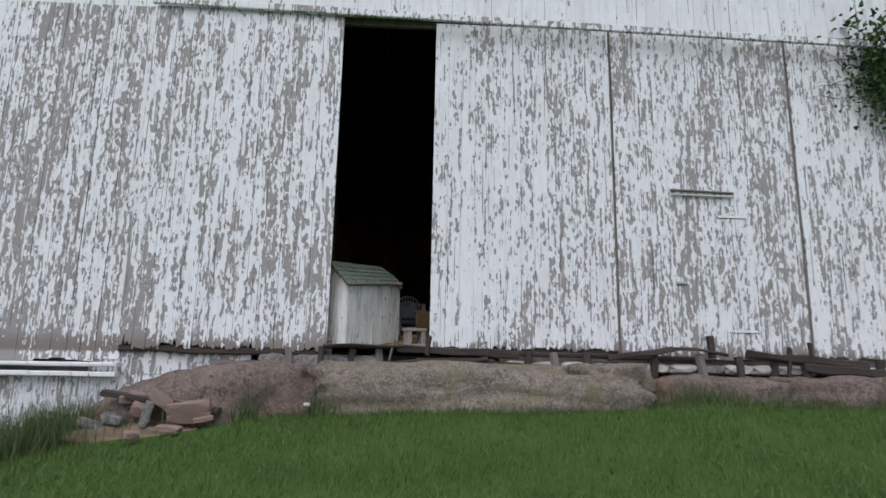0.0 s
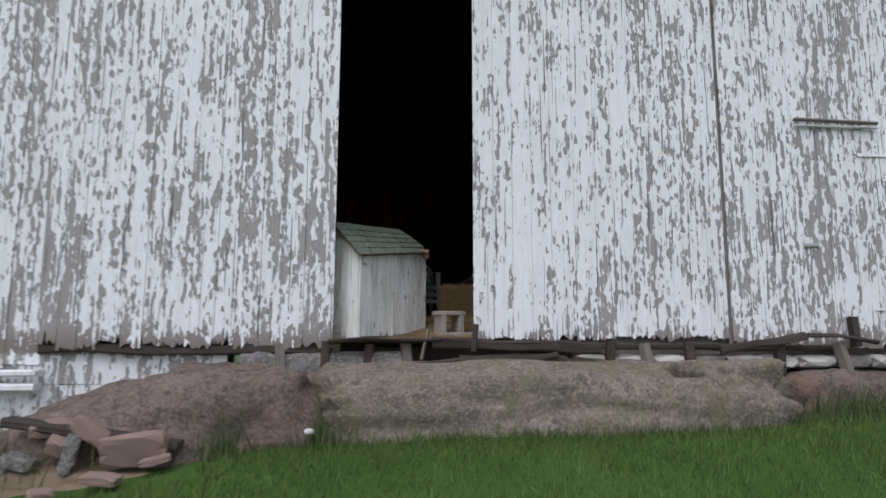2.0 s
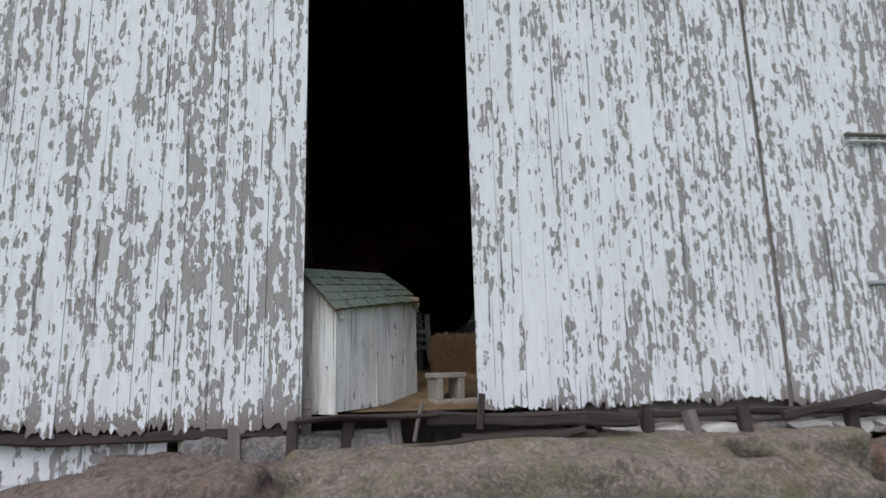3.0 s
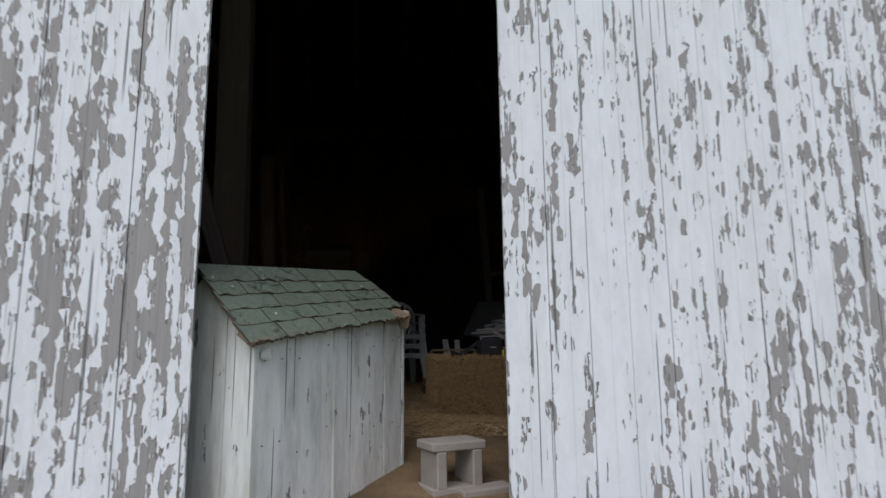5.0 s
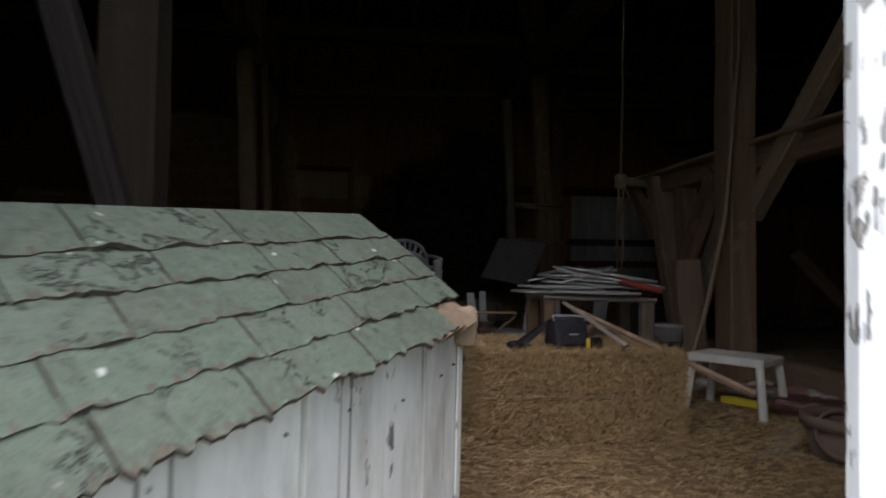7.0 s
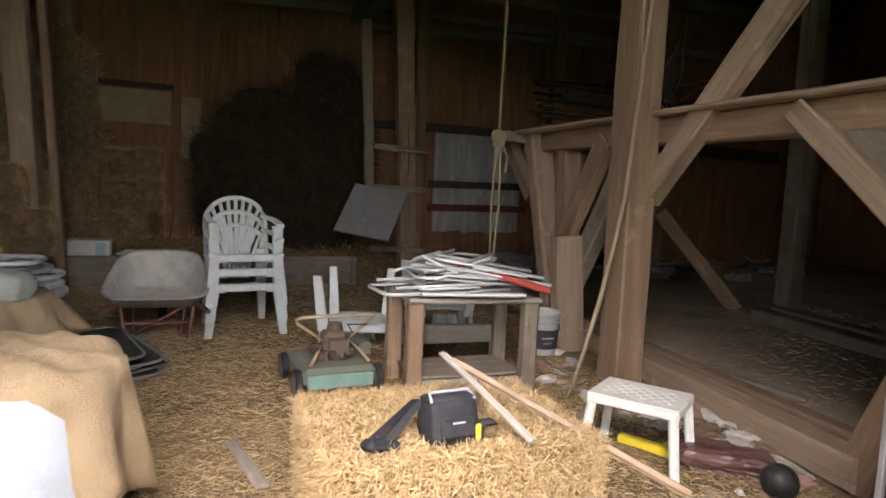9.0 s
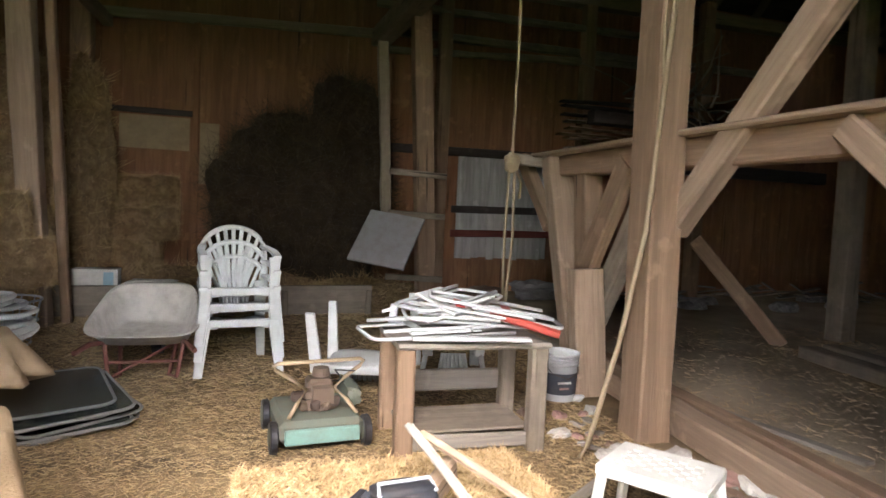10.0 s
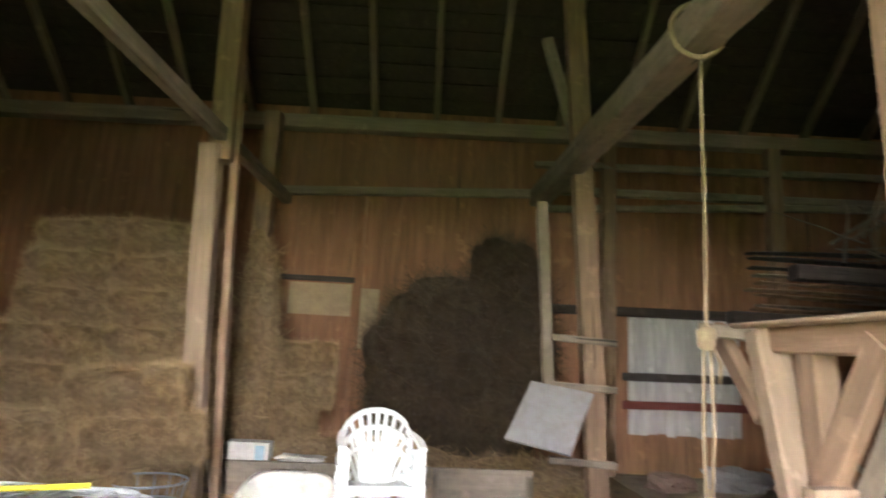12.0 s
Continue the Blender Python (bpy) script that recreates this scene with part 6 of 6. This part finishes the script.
for r, z in ((0.30, 0.40), (0.27, 0.22), (0.22, 0.03)):
    part("hoop", tube([(r * math.cos(2 * math.pi * i / 28), r * math.sin(2 * math.pi * i / 28), z) for i in range(29)], 0.010, 6), "galv", basket)
for k in range(14):
    a = 2 * math.pi * k / 14
    part("wire", tube([(0.22 * math.cos(a), 0.22 * math.sin(a), 0.03), (0.30 * math.cos(a), 0.30 * math.sin(a), 0.40)], 0.005, 5), "galv", basket)
for p, s, mt, lb in (((3.0, 16.4, 2.05), (0.55, 0.35, 0.28), "litter_brown", "brown lumpy sack by the back door"), ((3.95, 16.6, 2.10), (0.8, 0.4, 0.35), "panel", "crumpled grey plastic sheet by the back door"), ((4.9, 16.6, 2.08), (0.9, 0.5, 0.3), "litter_brown", "heap of rags by the back wall")):
    o = part("rag_sack", rock_mesh(s, int(s[0] * 100), 0.35, 4, 0.5), mt, None, smooth=False)
    o.location = p
    tagged(o, lb, "rags")
rng = random.Random(33)
for i in range(34):
    x, y = rng.uniform(5.0, 11.5), rng.uniform(15.6, 17.2)
    p = Vector((x, y, 2.02 + 0.012 * (i % 14)))
    q = p + Vector((rng.uniform(-1.2, 1.2), rng.uniform(-0.4, 0.4), rng.uniform(-0.03, 0.22)))
    o = timber("scrap_board", p, q, rng.uniform(0.06, 0.14), 0.025, rng.choice(["board_grey", "timber_grey", "bare"]), cuts=3)
    tagged(o, "scrap board in a heap at the back wall", "board", "scrap heap")
for i in range(12):
    s = rng.uniform(0.15, 0.4)
    o = part("field_stone", rock_mesh((s, s * 0.8, s * 0.7), 430 + i, 0.2, 3, 0.5), "granite_grey", None)
    o.location = (rng.uniform(5.0, 9.5), rng.uniform(15.2, 16.6), 2.02)
    tagged(o, "grey field stone in the scrap heap", "stone", "scrap heap stones")
for p, q, w, h, mt, lb in (((4.45, 13.6, 3.1), (5.2, 13.05, 1.99), 0.14, 0.16, "timber", "brown timber leaning down to the floor"),
                           ((5.0, 12.5, 2.05), (4.6, 10.2, 2.05), 0.22, 0.12, "timber_grey", "old plank lying on the barn floor"),
                           ((5.4, 12.6, 2.05), (5.1, 10.3, 2.05), 0.20, 0.10, "timber_grey", "old plank lying on the barn floor"),
                           ((2.75, 11.2, 2.0), (2.95, 10.2, 2.0), 0.10, 0.03, "board_grey", "short board beside the sill beam")):
    tagged(timber("loose_timber", p, q, w, h, mt, cuts=8), lb, "timber")

# stacked boards and brushwood up on the right
for i in range(9):
    z = 4.35 + 0.10 * i
    o = timber("stacked_board", (4.1 + rng.uniform(0, 0.4), 16.6 + rng.uniform(-0.2, 0.2), z), (7.6 + rng.uniform(-0.5, 0.8), 16.7 + rng.uniform(-0.2, 0.2), z + rng.uniform(-0.05, 0.08)), 0.2, 0.03, rng.choice(["timber_grey", "rot", "timber"]), cuts=6, rough=0.02)
    tagged(o, "dusty board stacked on the high beams", "board", "boards on high beams")
loft = thing("loft_beam", "dark timber carrying the boards at the back", "beam", kind="structure")
timber("beam", (3.9, 16.6, 4.22), (9.5, 16.6, 4.22), 0.2, 0.2, "rot", loft)
timber("post", (6.8, 16.6, 1.95), (6.8, 16.6, 7.0), 0.2, 0.2, "timber", loft, up=(0, 1, 0))
timber("post", (6.2, 13.2, 1.95), (6.2, 13.2, 8.0), 0.22, 0.22, "timber_grey", loft, up=(0, 1, 0))
timber("beam", (3.6, 14.6, 4.55), (9.5, 14.6, 4.45), 0.18, 0.16, "rot", loft)
brush = thing("brushwood", "tangle of dry grey branches on the high beams", "branches")
for i in range(26):
    p = Vector((rng.uniform(3.9, 5.6), rng.uniform(14.2, 14.9), 4.66 + rng.uniform(0, 0.3)))
    d = Vector((rng.uniform(-1, 1), rng.uniform(-0.4, 0.4), rng.uniform(-0.2, 0.6))).normalized()
    pts = []
    for k in range(6):
        pts.append(p.copy())
        d = (d + Vector((rng.uniform(-0.3, 0.3), rng.uniform(-0.3, 0.3), rng.uniform(-0.25, 0.25)))).normalized()
        p = p + d * 0.22
    part("branch", tube(pts, rng.uniform(0.010, 0.022), 5, None, 0.3), "timber_grey", brush)

# ---- hay ----
old = hay_block((0.95, 0.48, 0.42), 7, 6000, label="old brown hay bale in the stack", mat="hay_brown_s", core="hay_old", slump=0.10, slen=0.11)
old.matrix_basis = pose(-3.0, 13.7, 2.0, 0, 0, 10)
tagged(old, group="stacked hay bales")
rng = random.Random(44)
for i in range(7):
    for j in range(3 if i < 4 else 2):
        for k in range(2):
            z = 2.0 + 0.40 * i
            x = -2.78 - 0.97 * j - 0.06 * i + rng.uniform(-0.06, 0.06)
            y = 14.35 + 0.5 * k + 0.16 * i + rng.uniform(-0.05, 0.05)
            if z > 4.6:
                continue
            copy_thing(old, pose(x, y, z, rng.uniform(-5, 5), rng.uniform(-6, 6), rng.uniform(-14, 14)))
for x, y, z, r in ((-2.55, 13.9, 2.42, 25), (-3.5, 13.6, 2.42, -15), (-2.75, 14.0, 2.82, 8), (-3.9, 13.8, 2.0, 30), (-2.95, 13.25, 2.0, -20), (-1.95, 16.6, 2.35, 80), (-1.85, 16.5, 2.77, 10), (-1.9, 16.9, 3.17, 5), (-1.95, 16.4, 1.98, 0)):
    copy_thing(old, pose(x, y, z, rng.uniform(-6, 6), rng.uniform(-6, 6), r))


def heap(name, centre, size, seed, core, straw, n, label, slen=0.16):
    t = thing(name, label, "hay heap")
    b = rock_mesh(size, seed, 0.24, 5, 0.0)
    for v in b.verts:
        v.co += noise.noise_vector(v.co * 5.0) * 0.05
    pts = np.array([tuple(v.co) for v in b.verts])
    nrm = pts / (np.linalg.norm(pts, axis=1, keepdims=True) + 1e-9)
    part("heap_core", b, core, t, smooth=False)

    def place(rg, m):
        i = rg.integers(0, len(pts), m)
        p = pts[i] * 0.99 + rg.normal(0, 0.02, (m, 3))
        w = rg.normal(0, 0.8, (m, 3)) + nrm[i] * 0.4
        return p, w / np.linalg.norm(w, axis=1, keepdims=True)
    strand_thing("straw_coat", strands(n, place, slen, 0.003, 0.3, seed), straw, "", "", t)
    t.location = centre
    return t


heap("hay_heap", (0.0, 16.8, 3.20), (1.9, 1.1, 2.5), 61, "hay_black", "hay_black_s", 16000, "large dark mouldy heap of hay at the back wall", 0.28)
heap("hay_heap", (0.92, 16.9, 3.7), (1.3, 1.0, 2.9), 62, "hay_black", "hay_black_s", 12000, "tall dark mouldy clump of hay at the back wall", 0.26)
heap("hay_heap", (-0.9, 15.9, 2.0), (3.4, 1.5, 0.9), 63, "hay_old", "hay_brown_s", 5000, "low loose heap of old hay behind the partition")
heap("hay_heap", (1.0, 16.0, 2.0), (2.0, 1.4, 0.6), 64, "hay_old", "hay_brown_s", 3000, "low loose heap of old hay by the ladder")
heap("hay_heap", (-3.0, 13.1, 2.0), (1.9, 1.0, 0.8), 65, "hay_old", "hay_brown_s", 4000, "loose brown hay fallen from the stack")
heap("hay_heap", (-2.25, 15.9, 3.4), (0.5, 0.7, 3.2), 66, "hay_old", "hay_brown_s", 2500, "hay hanging between the timber posts")

# loose straw on the floor
def floor_straw(x0, x1, y0, y1):
    def place(rg, n):
        x, y = rg.uniform(x0, x1, n), rg.uniform(y0, y1, n)
        z = np.array([floor_z(a, b) for a, b in zip(x, y)]) + rg.uniform(0.002, 0.016, n)
        a = rg.uniform(0, 6.283, n)
        w = np.stack([np.cos(a), np.sin(a), rg.normal(0.03, 0.14, n)], 1)
        return np.stack([x, y, z], 1), w / np.linalg.norm(w, axis=1, keepdims=True)
    return place


strand_thing("loose_straw", strands(90000, floor_straw(-2.6, 1.9, 8.3, 12.0), 0.042, 0.0017, 0.05, 71), "straw", "loose golden straw strewn over the barn floor", "straw")
strand_thing("loose_straw", strands(45000, floor_straw(-2.6, 2.2, 12.0, 15.2), 0.05, 0.0022, 0.06, 72), "straw", "loose straw strewn over the barn floor", "straw")
strand_thing("loose_straw", strands(14000, floor_straw(2.4, 6.5, 9.0, 14.0), 0.07, 0.0025, 0.08, 73), "hay_brown_s", "sparse dusty straw on the barn floor", "straw")
